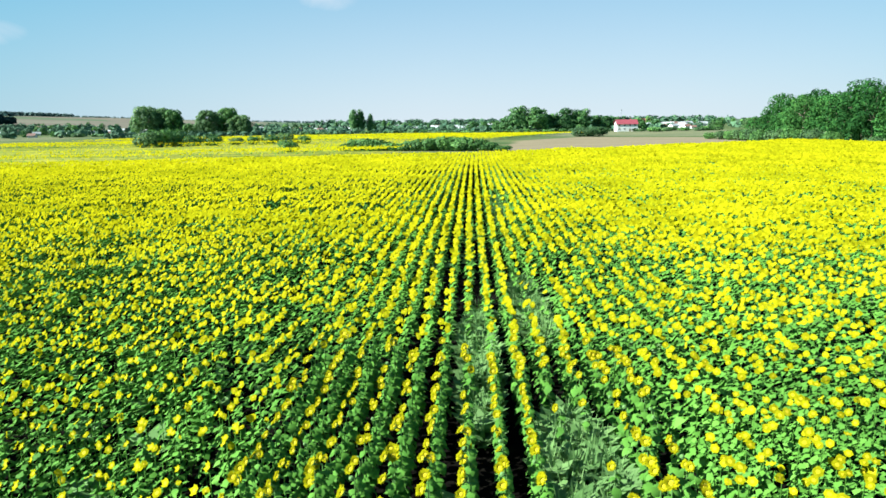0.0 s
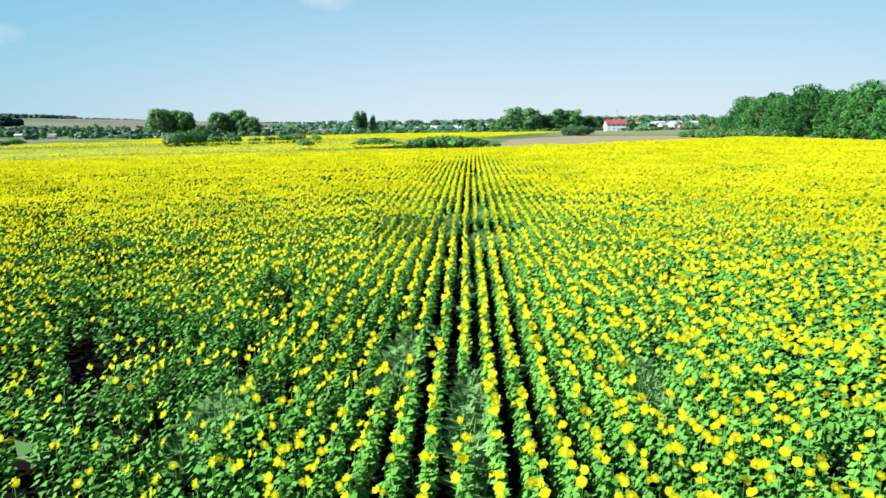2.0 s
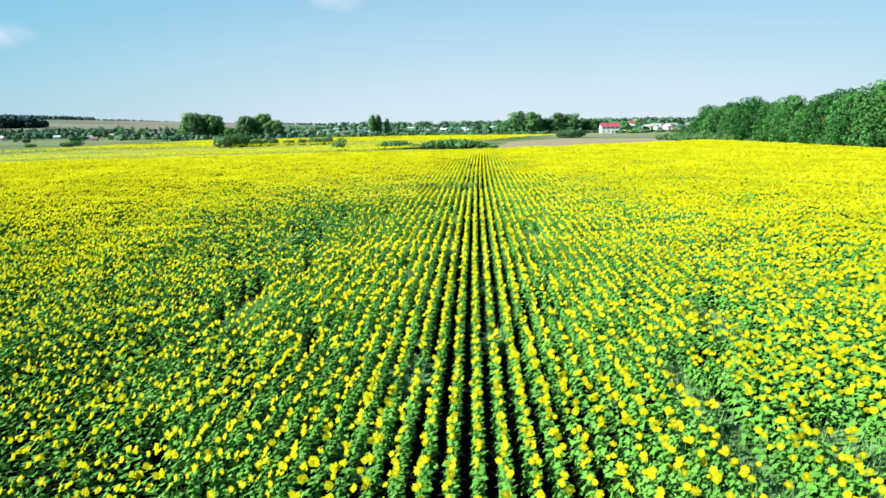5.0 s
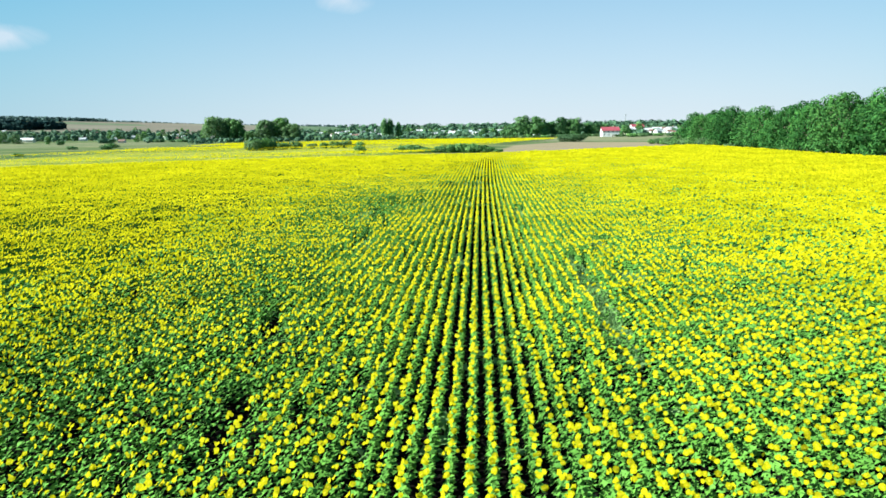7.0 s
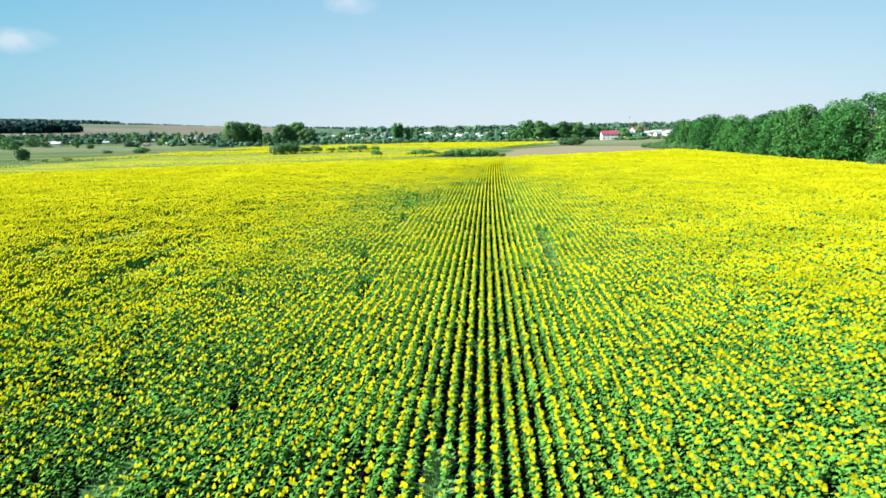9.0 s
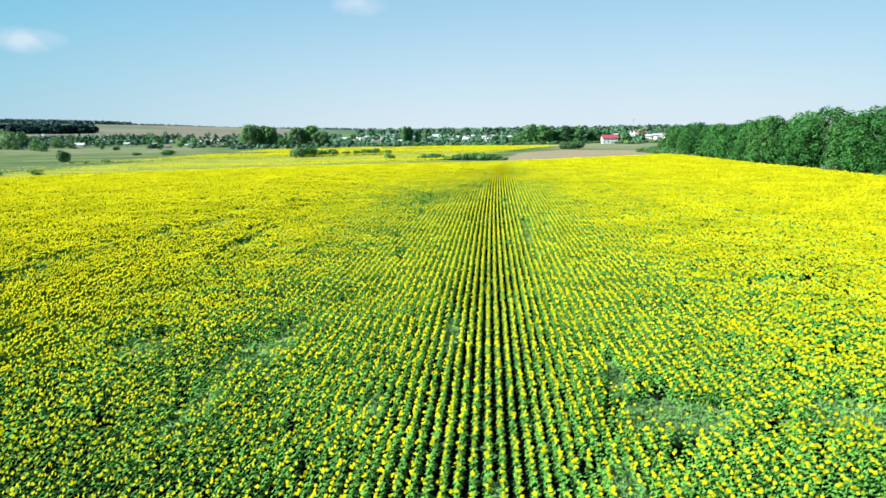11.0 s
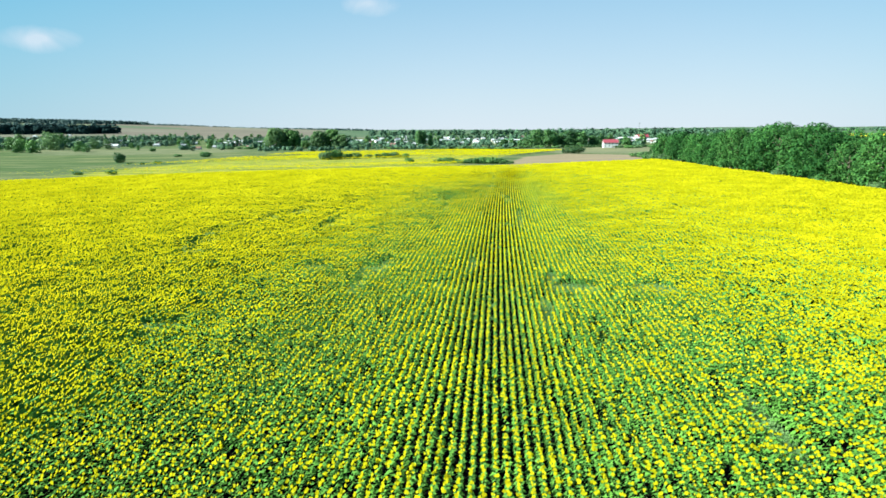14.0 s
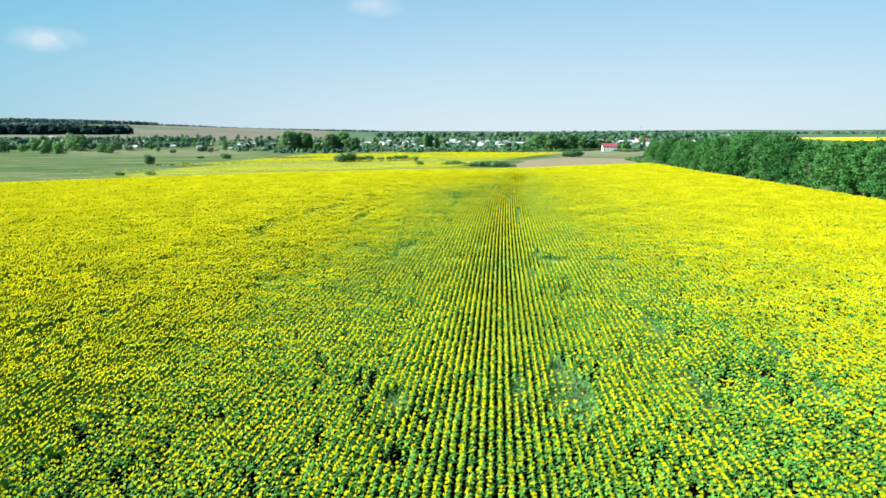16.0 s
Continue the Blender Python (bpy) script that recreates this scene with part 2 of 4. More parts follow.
def smooth_noise(x, y, size, seed):
    """Value noise on the plan, 0 to 1, with features of about that size."""
    gx, gy = np.asarray(x) / size, np.asarray(y) / size
    ix, iy = np.floor(gx).astype(np.int64), np.floor(gy).astype(np.int64)
    fx, fy = gx - ix, gy - iy
    fx, fy = fx * fx * (3 - 2 * fx), fy * fy * (3 - 2 * fy)

    def lattice(a, b):
        h = (a * 374761393 + b * 668265263 + seed * 1442695041) & 0x7FFFFFFF
        h = ((h ^ (h >> 13)) * 1274126177) & 0x7FFFFFFF
        return ((h ^ (h >> 16)) & 0xFFFF) / 65535.0
    return (lattice(ix, iy) * (1 - fx) + lattice(ix + 1, iy) * fx) * (1 - fy) + (lattice(ix, iy + 1) * (1 - fx) + lattice(ix + 1, iy + 1) * fx) * fy


# ---------------------------------------------------------------- the lie of the land
def ground_z(x, y):
    """Level fields; far off to the west the land climbs to a low ridge."""
    x, y = np.asarray(x, float), np.asarray(y, float)
    away, bearing = np.hypot(x, y + 100), np.degrees(np.arctan2(x, y + 100))
    ridge = np.interp(bearing, [-70, -41, -33, -25, -17, -10, 0, 12, 25, 60], [66, 63, 52, 35, 20, 10, 6, 6, 2, 2])
    s = np.clip((away - 900) / 2500, 0, 1)
    s = s * s * (3 - 2 * s)
    roll = (smooth_noise(x, y, 420.0, 5) - 0.5) * 12 * np.clip((away - 1200) / 900, 0, 1)
    return ridge * s + roll * s


LEFT_X, LEFT_Y = [-420, -221, -160, -117, -86, -40, 8, 62, 105, 116], [-110, 28, 70, 95, 109, 124, 137, 172, 198, 203]
RIGHT_Y, RIGHT_X = [-400, -100, -22, 20, 65, 120, 185, 230], [139, 129, 125, 122, 116, 109, 104, 99]


def field_end(x):
    return np.interp(x, LEFT_X, LEFT_Y)


def field_side(y):
    return np.interp(y, RIGHT_Y, RIGHT_X)


def ground_material():
    m, nt, b = shader("open_country", 1.0, spec=0.0)
    geo = nt.nodes.new("ShaderNodeNewGeometry")
    wob = noise_tex(nt, 0.045, 4.0)

    def zone(planes, edge=3.0, wobble=10.0):
        """Inside all half planes a x + b y + c > 0, with a ragged edge."""
        acc = None
        for a, bb, c in planes:
            n = math.hypot(a, bb)
            d = nt.nodes.new("ShaderNodeVectorMath")
            d.operation = "DOT_PRODUCT"
            d.inputs[1].default_value = (a / n, bb / n, 0)
            nt.links.new(geo.outputs["Position"], d.inputs[0])
            v = calc(nt, "ADD", d.outputs["Value"], c / n)
            acc = v if acc is None else calc(nt, "MINIMUM", acc, v)
        acc = calc(nt, "ADD", acc, calc(nt, "MULTIPLY", calc(nt, "SUBTRACT", wob, 0.5), wobble))
        r = nt.nodes.new("ShaderNodeMapRange")
        r.inputs["From Min"].default_value, r.inputs["From Max"].default_value = 0.0, edge
        nt.links.new(acc, r.inputs["Value"])
        return r.outputs[0]

    def side(p, q):
        """The half plane on the left of the way from p to q."""
        return (-(q[1] - p[1]), q[0] - p[0], (q[1] - p[1]) * p[0] - (q[0] - p[0]) * p[1])

    def polygon(*pts):
        return [side(pts[i], pts[(i + 1) % len(pts)]) for i in range(len(pts))]

    fine, mid, wide = noise_tex(nt, 1.2, 6.0), noise_tex(nt, 0.08, 7.0, stretch=(0.45, 1.6, 1)), noise_tex(nt, 0.012, 3.0)
    grass = ramp(nt, calc(nt, "ADD", calc(nt, "MULTIPLY", mid, 0.6), calc(nt, "MULTIPLY", fine, 0.4)),
                 [(0.36, (0.050, 0.082, 0.034)), (0.5, (0.084, 0.112, 0.050)), (0.64, (0.135, 0.145, 0.078))])
    swath = noise_tex(nt, 0.016, 5.0, stretch=(0.35, 2.2, 1))
    grass = mix(nt, 1.0, grass, ramp(nt, swath, [(0.36, (0.72, 0.85, 0.72)), (0.5, (1.0, 1.0, 1.0)), (0.64, (1.4, 1.2, 1.15))]), "MULTIPLY")
    # far patchwork of ploughed, mown and green land
    vor = nt.nodes.new("ShaderNodeTexVoronoi")
    vmap = nt.nodes.new("ShaderNodeMapping")
    vmap.inputs["Scale"].default_value = (0.0016, 0.0030, 0.0)
    vmap.inputs["Rotation"].default_value = (0, 0, 0.5)
    vor.inputs["Scale"].default_value = 1.0
    nt.links.new(geo.outputs["Position"], vmap.inputs[0])
    nt.links.new(vmap.outputs[0], vor.inputs["Vector"])
    apart = nt.nodes.new("ShaderNodeSeparateColor")
    nt.links.new(vor.outputs["Color"], apart.inputs[0])
    fields = ramp(nt, apart.outputs[0], [(0.0, (0.08, 0.115, 0.065)), (0.3, (0.125, 0.112, 0.090)), (0.55, (0.140, 0.120, 0.098)), (0.8, (0.150, 0.145, 0.110)), (1.0, (0.07, 0.11, 0.06))])
    fields = mix(nt, 0.25, fields, ramp(nt, wide, [(0.3, (0.10, 0.11, 0.08)), (0.7, (0.22, 0.19, 0.15))]))
    far = nt.nodes.new("ShaderNodeMapRange")
    far.inputs["From Min"].default_value, far.inputs["From Max"].default_value = 1150.0, 1350.0
    sep = nt.nodes.new("ShaderNodeVectorMath")
    sep.operation = "LENGTH"
    nt.links.new(geo.outputs["Position"], sep.inputs[0])
    nt.links.new(sep.outputs["Value"], far.inputs["Value"])
    col = mix(nt, far.outputs[0], grass, fields)
    col = mix(nt, zone(polygon((-420, 1300), (4700, 600), (4700, 4700), (-1500, 4700)), 60, 120), col, ramp(nt, wide, [(0.35, (0.055, 0.095, 0.055)), (0.65, (0.105, 0.140, 0.085))]))
    # blacker than bare earth: the shade between the rows is put into the colour
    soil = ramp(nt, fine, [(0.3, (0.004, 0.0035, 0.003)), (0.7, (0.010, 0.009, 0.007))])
    stubble = ramp(nt, calc(nt, "ADD", calc(nt, "MULTIPLY", mid, 0.5), calc(nt, "MULTIPLY", fine, 0.5)), [(0.3, (0.165, 0.135, 0.085)), (0.7, (0.245, 0.200, 0.135))])
    bare = ramp(nt, mid, [(0.3, (0.18, 0.165, 0.11)), (0.7, (0.28, 0.25, 0.18))])
    bloom = ramp(nt, fine, [(0.3, (0.45, 0.36, 0.02)), (0.6, (0.80, 0.62, 0.01))])
    col = mix(nt, calc(nt, "MULTIPLY", zone(polygon((-420, 330), (-280, 350), (-240, 430), (-330, 560), (-600, 520)), 25, 60), 0.28), col, bare)
    col = mix(nt, zone(polygon((600, 980), (1700, 900), (1800, 1350), (640, 1330)), 10, 20), col, bloom)
    col = mix(nt, zone(polygon((9, 140), (62, 174), (112, 204), (112, 290), (58, 322), (22, 272), (10, 205)), 4, 7), col, stubble)
    olive = ramp(nt, mid, [(0.35, (0.12, 0.16, 0.03)), (0.65, (0.30, 0.28, 0.05))])
    col = mix(nt, zone(polygon((-300, 60), (-86, 100), (0, 135), (14, 290), (40, 400), (-110, 400), (-190, 370), (-205, 216)), 12, 16), col, olive)
    col = mix(nt, calc(nt, "MULTIPLY", zone(polygon((30, 335), (66, 322), (125, 300), (210, 500), (120, 500), (50, 430)), 10, 25), 0.35), col, bare)
    # ploughland under the standing crop, in the shade-darkened earth colour
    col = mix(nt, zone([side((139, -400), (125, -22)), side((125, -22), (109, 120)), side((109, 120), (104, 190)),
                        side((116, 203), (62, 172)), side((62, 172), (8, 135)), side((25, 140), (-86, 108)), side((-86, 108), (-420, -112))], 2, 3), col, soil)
    nt.links.new(col, b.inputs["Base Color"])
    bump(nt, b, fine, 0.6, 0.15)
    return m


def build_ground():
    near = list(range(-420, 421, 30))
    steps, s = [], 420.0
    while s < 4600:
        s = s * 1.09 + 12
        steps.append(min(s, 4700.0))
    xs = np.array([-v for v in reversed(steps)] + near + steps)
    ys = np.array([-v for v in reversed(steps) if v < 1500] + near + steps)
    gx, gy = np.meshgrid(xs, ys)
    v = np.stack([gx.ravel(), gy.ravel(), ground_z(gx, gy).ravel()], -1)
    w = len(xs)
    i = (np.arange(len(ys) - 1)[:, None] * w + np.arange(w - 1)[None]).ravel()
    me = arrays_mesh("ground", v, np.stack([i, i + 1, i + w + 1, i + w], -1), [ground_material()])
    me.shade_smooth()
    return tagged(new("ground", me), "open farmland with shade-darkened ploughed soil, stubble, meadow and far hills", "ground", kind="structure")


build_ground()


# ---------------------------------------------------------------- trees and shrubs
def leaf_cards(rng, blobs, count, size, droop=0.0, low=None):
    """Loose leaf sprays, spread through the outer part of a crown's lobes."""
    vol = np.array([b[3] * b[4] * b[5] for b in blobs]) ** 0.67
    which = rng.choice(len(blobs), count, p=vol / vol.sum())
    B = np.array(blobs)[which]
    n = rng.normal(size=(count, 3))
    n /= np.linalg.norm(n, axis=1)[:, None]
    r = 0.72 + 0.36 * rng.random(count) ** 0.6
    c = B[:, :3] + n * B[:, 3:] * r[:, None]
    if low is not None:
        c[:, 2] = np.maximum(c[:, 2], low + 0.3 * rng.random(count))
    # facing roughly outward, tilted up
    f = n + rng.normal(size=(count, 3)) * 0.27 + np.array([0, 0, 0.35 - droop])
    f /= np.linalg.norm(f, axis=1)[:, None]
    a = np.cross(f, rng.normal(size=(count, 3)))
    a /= np.linalg.norm(a, axis=1)[:, None]
    b = np.cross(f, a)
    s = size * (0.6 + 0.8 * rng.random(count))[:, None]
    v = np.stack([c - a * s * 0.52 - b * s * 0.25, c + a * s * 0.60 - b * s * 0.10, c + b * s * 0.55 + f * s * 0.15], 1).reshape(-1, 3)
    return v, np.arange(count * 3).reshape(-1, 3)


def tree(name, label, seed, height, spread, leaves, count, card, shape="broad", base=0.18, group=""):
    """A tree: tapered trunk with limbs, and a lobed crown of leaf sprays."""
    rng = np.random.default_rng(seed)
    root = tagged(new(name), label, "tree", group)
    blobs = []
    if shape == "poplar":
        for k in range(9):
            z = height * (0.16 + 0.80 * k / 8)
            w = spread * 0.5 * (0.55 + 0.6 * math.sin(math.pi * (0.12 + 0.80 * k / 8)))
            blobs.append((rng.normal() * 0.25, rng.normal() * 0.25, z, w, w, height * 0.11))
    elif shape == "billowy":
        # many small rounded lobes on the outside of one tall body
        for k in range(44):
            u = (k + 0.5) / 44
            z = height * (base + 0.05 + (0.90 - base) * u)
            ring = spread * 0.5 * (1.0 - max(0.0, (u - 0.35) / 0.65) ** 2.2) ** 0.5 * (0.70 + 0.24 * rng.random())
            a = k * 2.4 + rng.random() * 0.7
            w = spread * (0.085 + 0.07 * rng.random())
            blobs.append((ring * math.cos(a), ring * math.sin(a), min(z, height - w), w, w, w * 0.85))
        blobs.append((0, 0, height * 0.5, spread * 0.30, spread * 0.30, height * 0.40))
    else:
        n = 13
        for k in range(n):
            u = (k + 0.5) / n
            z = height * (base + 0.06 + (0.88 - base) * u)
            ring = spread * 0.5 * (0.75 if u < 0.25 else 1.0 if u < 0.65 else 0.62) * (0.35 + 0.4 * rng.random())
            a = k * 2.4 + rng.random()
            w = spread * (0.21 + 0.11 * rng.random()) * (1.0 if u < 0.7 else 0.8)
            h = height * (0.105 + 0.05 * rng.random())
            blobs.append((ring * math.cos(a), ring * math.sin(a), min(z, height - h), w, w, h))
        blobs.append((0, 0, height * 0.5, spread * 0.3, spread * 0.3, height * 0.33))
    bm = bmesh.new()
    lean = rng.normal(size=2) * 0.02 * height
    top = Vector((lean[0], lean[1], height * 0.72))
    mid = Vector((lean[0] * 0.3, lean[1] * 0.3, height * 0.3))
    r = 0.018 * height
    add_tube(bm, (0, 0, -0.2), mid, r, r * 0.75, 7)
    add_tube(bm, mid, top, r * 0.75, r * 0.25, 7)
    for bl in blobs[2::2]:
        frm = mid.lerp(top, 0.15 + 0.6 * rng.random())
        if bl[2] > frm.z - 1:
            add_tube(bm, frm, Vector(bl[:3]), r * 0.35, r * 0.12, 5)
    part("trunk", bm, BARK, root)
    v, t = leaf_cards(rng, blobs, count, card, low=0.4)
    crown = new("crown", arrays_mesh("crown", v, t, [leaves]))
    crown.parent = root
    return root


def shrub(name, label, seed, w, d, h, leaves, count, card, category="bush", group=""):
    """A shrub: several stems from the ground and a dense, uneven crown down to the grass."""
    rng = np.random.default_rng(seed)
    root = tagged(new(name), label, category, group)
    blobs = [(0, 0, h * 0.38, w * 0.42, d * 0.42, h * 0.42)]
    for k in range(6):
        a = k * 1.05 + rng.random()
        blobs.append((w * 0.27 * math.cos(a), d * 0.27 * math.sin(a), h * (0.3 + 0.28 * rng.random()), w * 0.24, d * 0.24, h * (0.24 + 0.12 * rng.random())))
    bm = bmesh.new()
    add_tube(bm, (0, 0, -0.1), (0, 0, h * 0.35), 0.09, 0.05, 5)
    for bl in blobs[1:]:
        add_tube(bm, (0, 0, 0.02 * h), bl[:3], 0.05, 0.02, 5)
    part("trunk", bm, BARK, root)
    v, t = leaf_cards(rng, blobs, count, card, low=0.05)
    crown = new("crown", arrays_mesh("crown", v, t, [leaves]))
    crown.parent = root
    return root


def place(x, y, turn=0.0, scale=1.0, tall=1.0, sink=0.0):
    return Matrix.LocRotScale((x, y, float(ground_z(x, y)) - sink), Euler((0, 0, radians(turn))), Vector((scale, scale, scale * tall)))


def spread_copies(protos, spots):
    """Puts the first copies where the built ones stand, and the rest as copies. Spots: x, y, turn, scale, tallness."""
    first = {}
    for k, (x, y, turn, scale, tall) in enumerate(spots):
        p = protos[k % len(protos)]
        if p.name in first:
            copy_thing(p, place(x, y, turn, scale, tall))
        else:
            first[p.name] = (p, place(x, y, turn, scale, tall))
    for p, m in first.values():
        p.matrix_basis = m


def shelterbelt():
    rng = np.random.default_rng(7)
    label = "tall leafy broadleaf tree of the shelterbelt beside the sunflowers"
    protos = [tree("shelterbelt_tree", label, 20 + k, 20.0, 15.0, BELT_LEAF, 4900, 0.66, "billowy", 0.05, "shelterbelt trees") for k in range(4)]
    pale = [tree("shelterbelt_tree", "paler green broadleaf tree within the shelterbelt", 30 + k, 20.0, 15.0, PALE_BELT_LEAF, 4900, 0.66, "billowy", 0.08, "shelterbelt trees") for k in range(2)]
    front, back = [], []
    for k in range(36):
        y = 250 - 8.0 * k
        x = float(field_side(min(y, 185))) + 7.0 + rng.normal() * 1.6
        tall = float(np.interp(y, [-40, -25, 34, 78, 131, 190, 222, 238, 250], [18.5, 19, 22, 22, 19, 17.5, 18, 14, 9]))
        grow = tall / 20 * (0.70 + 0.36 * rng.random())
        front.append((x, y + rng.normal() * 2.0, rng.random() * 360, grow, 0.92 + 0.14 * rng.random()))
        if k % 5 != 1:
            back.append((x + 8.5 + rng.normal(), y + 3 + rng.normal() * 1.5, rng.random() * 360, tall / 20 * (0.82 + 0.22 * rng.random()), 0.95 + 0.10 * rng.random()))
    paler = [s for i, s in enumerate(front) if i in (5, 11, 17, 18, 23, 28, 29, 30, 33)]
    front = [s for s in front if s not in paler]
    spread_copies(protos, front + back)
    spread_copies(pale, paler)
    # shrubs along the foot of the belt
    low = [shrub("edge_shrub", "low green shrub at the foot of the shelterbelt", 50 + k, 7.5, 6.0, 4.2, (SHRUB_LEAF, WILLOW_LEAF)[k], 1000, 0.55, group="shrubs at the shelterbelt") for k in range(2)]
    spots = [(99, 262, 0, 0.8, 0.9), (101, 256, 30, 0.9, 1.0), (102, 249, 70, 1.0, 1.0), (103, 242, 10, 1.1, 1.05), (103, 235, 50, 1.15, 1.1), (102, 228, 0, 1.2, 1.1), (100, 220, 40, 1.1, 1.05), (101, 212, 80, 1.2, 1.0), (102, 203, 10, 1.15, 1.1), (103, 194, 70, 1.1, 1.2), (104, 185, 20, 1.0, 1.1),
             (106, 170, 60, 0.9, 0.9), (110, 128, 15, 0.9, 1.0), (117, 62, 50, 1.0, 1.0), (121, 34, 25, 1.0, 1.0), (124, 6, 80, 0.9, 1.1)]
    spread_copies(low, spots)


def middle_trees():
    # the low hedge at the head of the field
    protos = [shrub("hedge_shrub", "dense dark green hedge shrub at the end of the sunflower field", 70 + k, 7.5, 5.0, 3.4, SHRUB_LEAF, 1100, 0.5, group="hedge shrubs") for k in range(3)]
    line = [(0.95, 0.8), (1.2, 1.0), (1.25, 1.0), (1.1, 0.8), (1.1, 0.7), (1.2, 0.8), (1.25, 0.95), (1.3, 1.0), (1.35, 1.05), (1.3, 1.05), (1.25, 0.95), (1.05, 0.8), (0.8, 0.65)]
    spread_copies(protos, [(-34.5 + 3.75 * k, 188.5 - 1.0 * k + 0.6 * (k % 2), (k * 47) % 90, wide, tall) for k, (wide, tall) in enumerate(line)])
    # rounded bushes in the weedy strip
    protos = [shrub("round_bush", "rounded dark green bush standing alone in the weedy strip", 80 + k, 6.6, 6.0, 4.0, DARK_LEAF if k else SHRUB_LEAF, 950, 0.5, group="lone bushes") for k in range(2)]
    spread_copies(protos, [(-51, 184, 0, 0.95, 1.1), (-255, 208, 30, 1.2, 1.7), (-64.5, 258, 20, 0.85, 1.25), (-236, 295, 10, 1.3, 0.6), (-190, 97, 60, 1.0, 0.62), (-206, 94, 15, 0.8, 0.6),
                           (-223, 199, 45, 0.9, 0.55), (-360, 434, 70, 1.1, 1.1), (-250, 325, 0, 1.6, 0.6), (-226, 186, 80, 0.55, 0.8), (-238, 190, 10, 0.6, 0.5), (-262, 300, 40, 1.1, 0.6)])
    # broad mound of willow scrub beyond the stubble
    mound = [shrub("willow_scrub", "broad low mound of grey-green willow scrub", 90, 20, 11, 6.0, WILLOW_LEAF, 2600, 0.75)]
    spread_copies(mound, [(64, 326, 8, 1.0, 1.0)])
    # thicket behind the weedy strip
    protos = [shrub("thicket_bush", "bush of a mixed green thicket behind the flowering strip", 100 + k, 9.0, 7.0, 5.6, (SHRUB_LEAF, DARK_LEAF, WILLOW_LEAF)[k], 1100, 0.65, group="thicket bushes") for k in range(3)]
    spread_copies(protos, [(-116, 241, 0, 1.15, 1.15), (-113, 248, 50, 1.1, 1.3), (-119, 236, 20, 1.0, 1.2), (-106, 248, 60, 0.9, 0.9), (-100, 252, 10, 0.95, 1.0), (-92, 256, 40, 0.7, 0.9), (-86, 259, 80, 0.75, 0.9),
                           (-80, 262, 5, 0.85, 1.0), (-75, 266, 35, 0.9, 1.0), (-123, 250, 75, 0.8, 0.9), (-128, 262, 15, 0.9, 0.8), (-70, 268, 55, 0.55, 0.8)])
    # two groups of tall field trees
    pair = [tree("field_tree", "large rounded broadleaf tree standing among scrub", 110, 22, 21, WILLOW_LEAF, 4200, 1.35, "billowy", 0.10, "field trees"),
            tree("field_tree", "large dark green broadleaf tree standing among scrub", 111, 22, 19, SHRUB_LEAF, 4200, 1.35, "billowy", 0.08, "field trees")]
    spread_copies(pair, [(-252, 505, 0, 1.0, 1.08), (-233, 509, 40, 0.92, 1.02), (-200, 498, 30, 0.95, 0.95), (-264, 516, 80, 0.72, 0.9), (-176, 500, 110, 0.85, 0.85), (-216, 500, 10, 0.6, 0.7), (-243, 515, 65, 1.0, 1.02), (-187, 506, 20, 0.98, 1.0)])
    # dark clump beyond the flowering strip
    dark = [tree("clump_tree", "dense dark green broadleaf tree in a rounded clump", 120 + k, 15.5, 18, DARK_LEAF, 2400, 1.3, "broad", 0.03, "clump trees") for k in range(3)]
    spread_copies(dark, [(33.0, 504, 0, 0.68, 1.0), (42.0, 496, 50, 1.16, 1.08), (55.0, 492, 20, 1.12, 1.08), (67.0, 500, 70, 0.86, 1.0), (78.0, 498, 10, 1.08, 1.05), (90.0, 498, 90, 1.04, 1.05), (104.0, 504, 35, 0.77, 1.0),
                         (27.0, 514, 15, 0.55, 1.0), (114.0, 522, 35, 0.83, 0.9), (123.0, 526, 65, 0.77, 0.9), (7.0, 522, 25, 0.61, 0.9), (16.0, 527, 55, 0.55, 1.0), (147.0, 544, 10, 0.68, 0.9), (162.0, 552, 60, 0.64, 0.8)])
    tall = [tree("poplar_tree", "tall slender dark green poplar among village houses", 130 + k, 20, 6.5, DARK_LEAF, 1400, 1.2, "poplar", group="poplars") for k in range(2)]
    spread_copies(tall, [(-91, 529, 0, 0.98, 0.92), (-86, 531, 40, 1.0, 0.90), (-78, 534, 80, 0.7, 1.05), (-80, 640, 10, 0.55, 1.0), (-128, 640, 60, 0.6, 0.75)])
    # a loose grove in the hollow before the western houses
    grove = [tree("grove_tree", "spreading broadleaf tree of a loose grove before the western houses", 134 + k, 16, 17, (SHRUB_LEAF, WILLOW_LEAF, DARK_LEAF)[k], 900, 1.5, "broad", 0.0, "grove trees") for k in range(3)]
    spread_copies(grove, [(-478, 412, 0, 0.85, 1.0), (-541, 520, 50, 1.25, 1.1), (-450, 446, 20, 0.80, 0.95), (-506, 428, 80, 0.80, 1.0), (-520, 500, 10, 1.15, 1.05), (-566, 575, 30, 1.25, 1.0), (-536, 470, 70, 0.85, 1.1),
                          (-500, 545, 40, 0.9, 0.9), (-430, 428, 15, 0.6, 0.8), (-590, 520, 65, 1.0, 1.0), (-465, 520, 0, 0.75, 0.9), (-575, 450, 25, 0.9, 1.0), (-610, 560, 90, 1.2, 1.0)])
    old = [shrub("verge_shrub", "low green scrub before the village gardens", 140 + k, 14, 8, 4.4, (SHRUB_LEAF, WILLOW_LEAF)[k], 320, 1.6, group="verge shrubs") for k in range(2)]
    rng = np.random.default_rng(14)
    spots = []
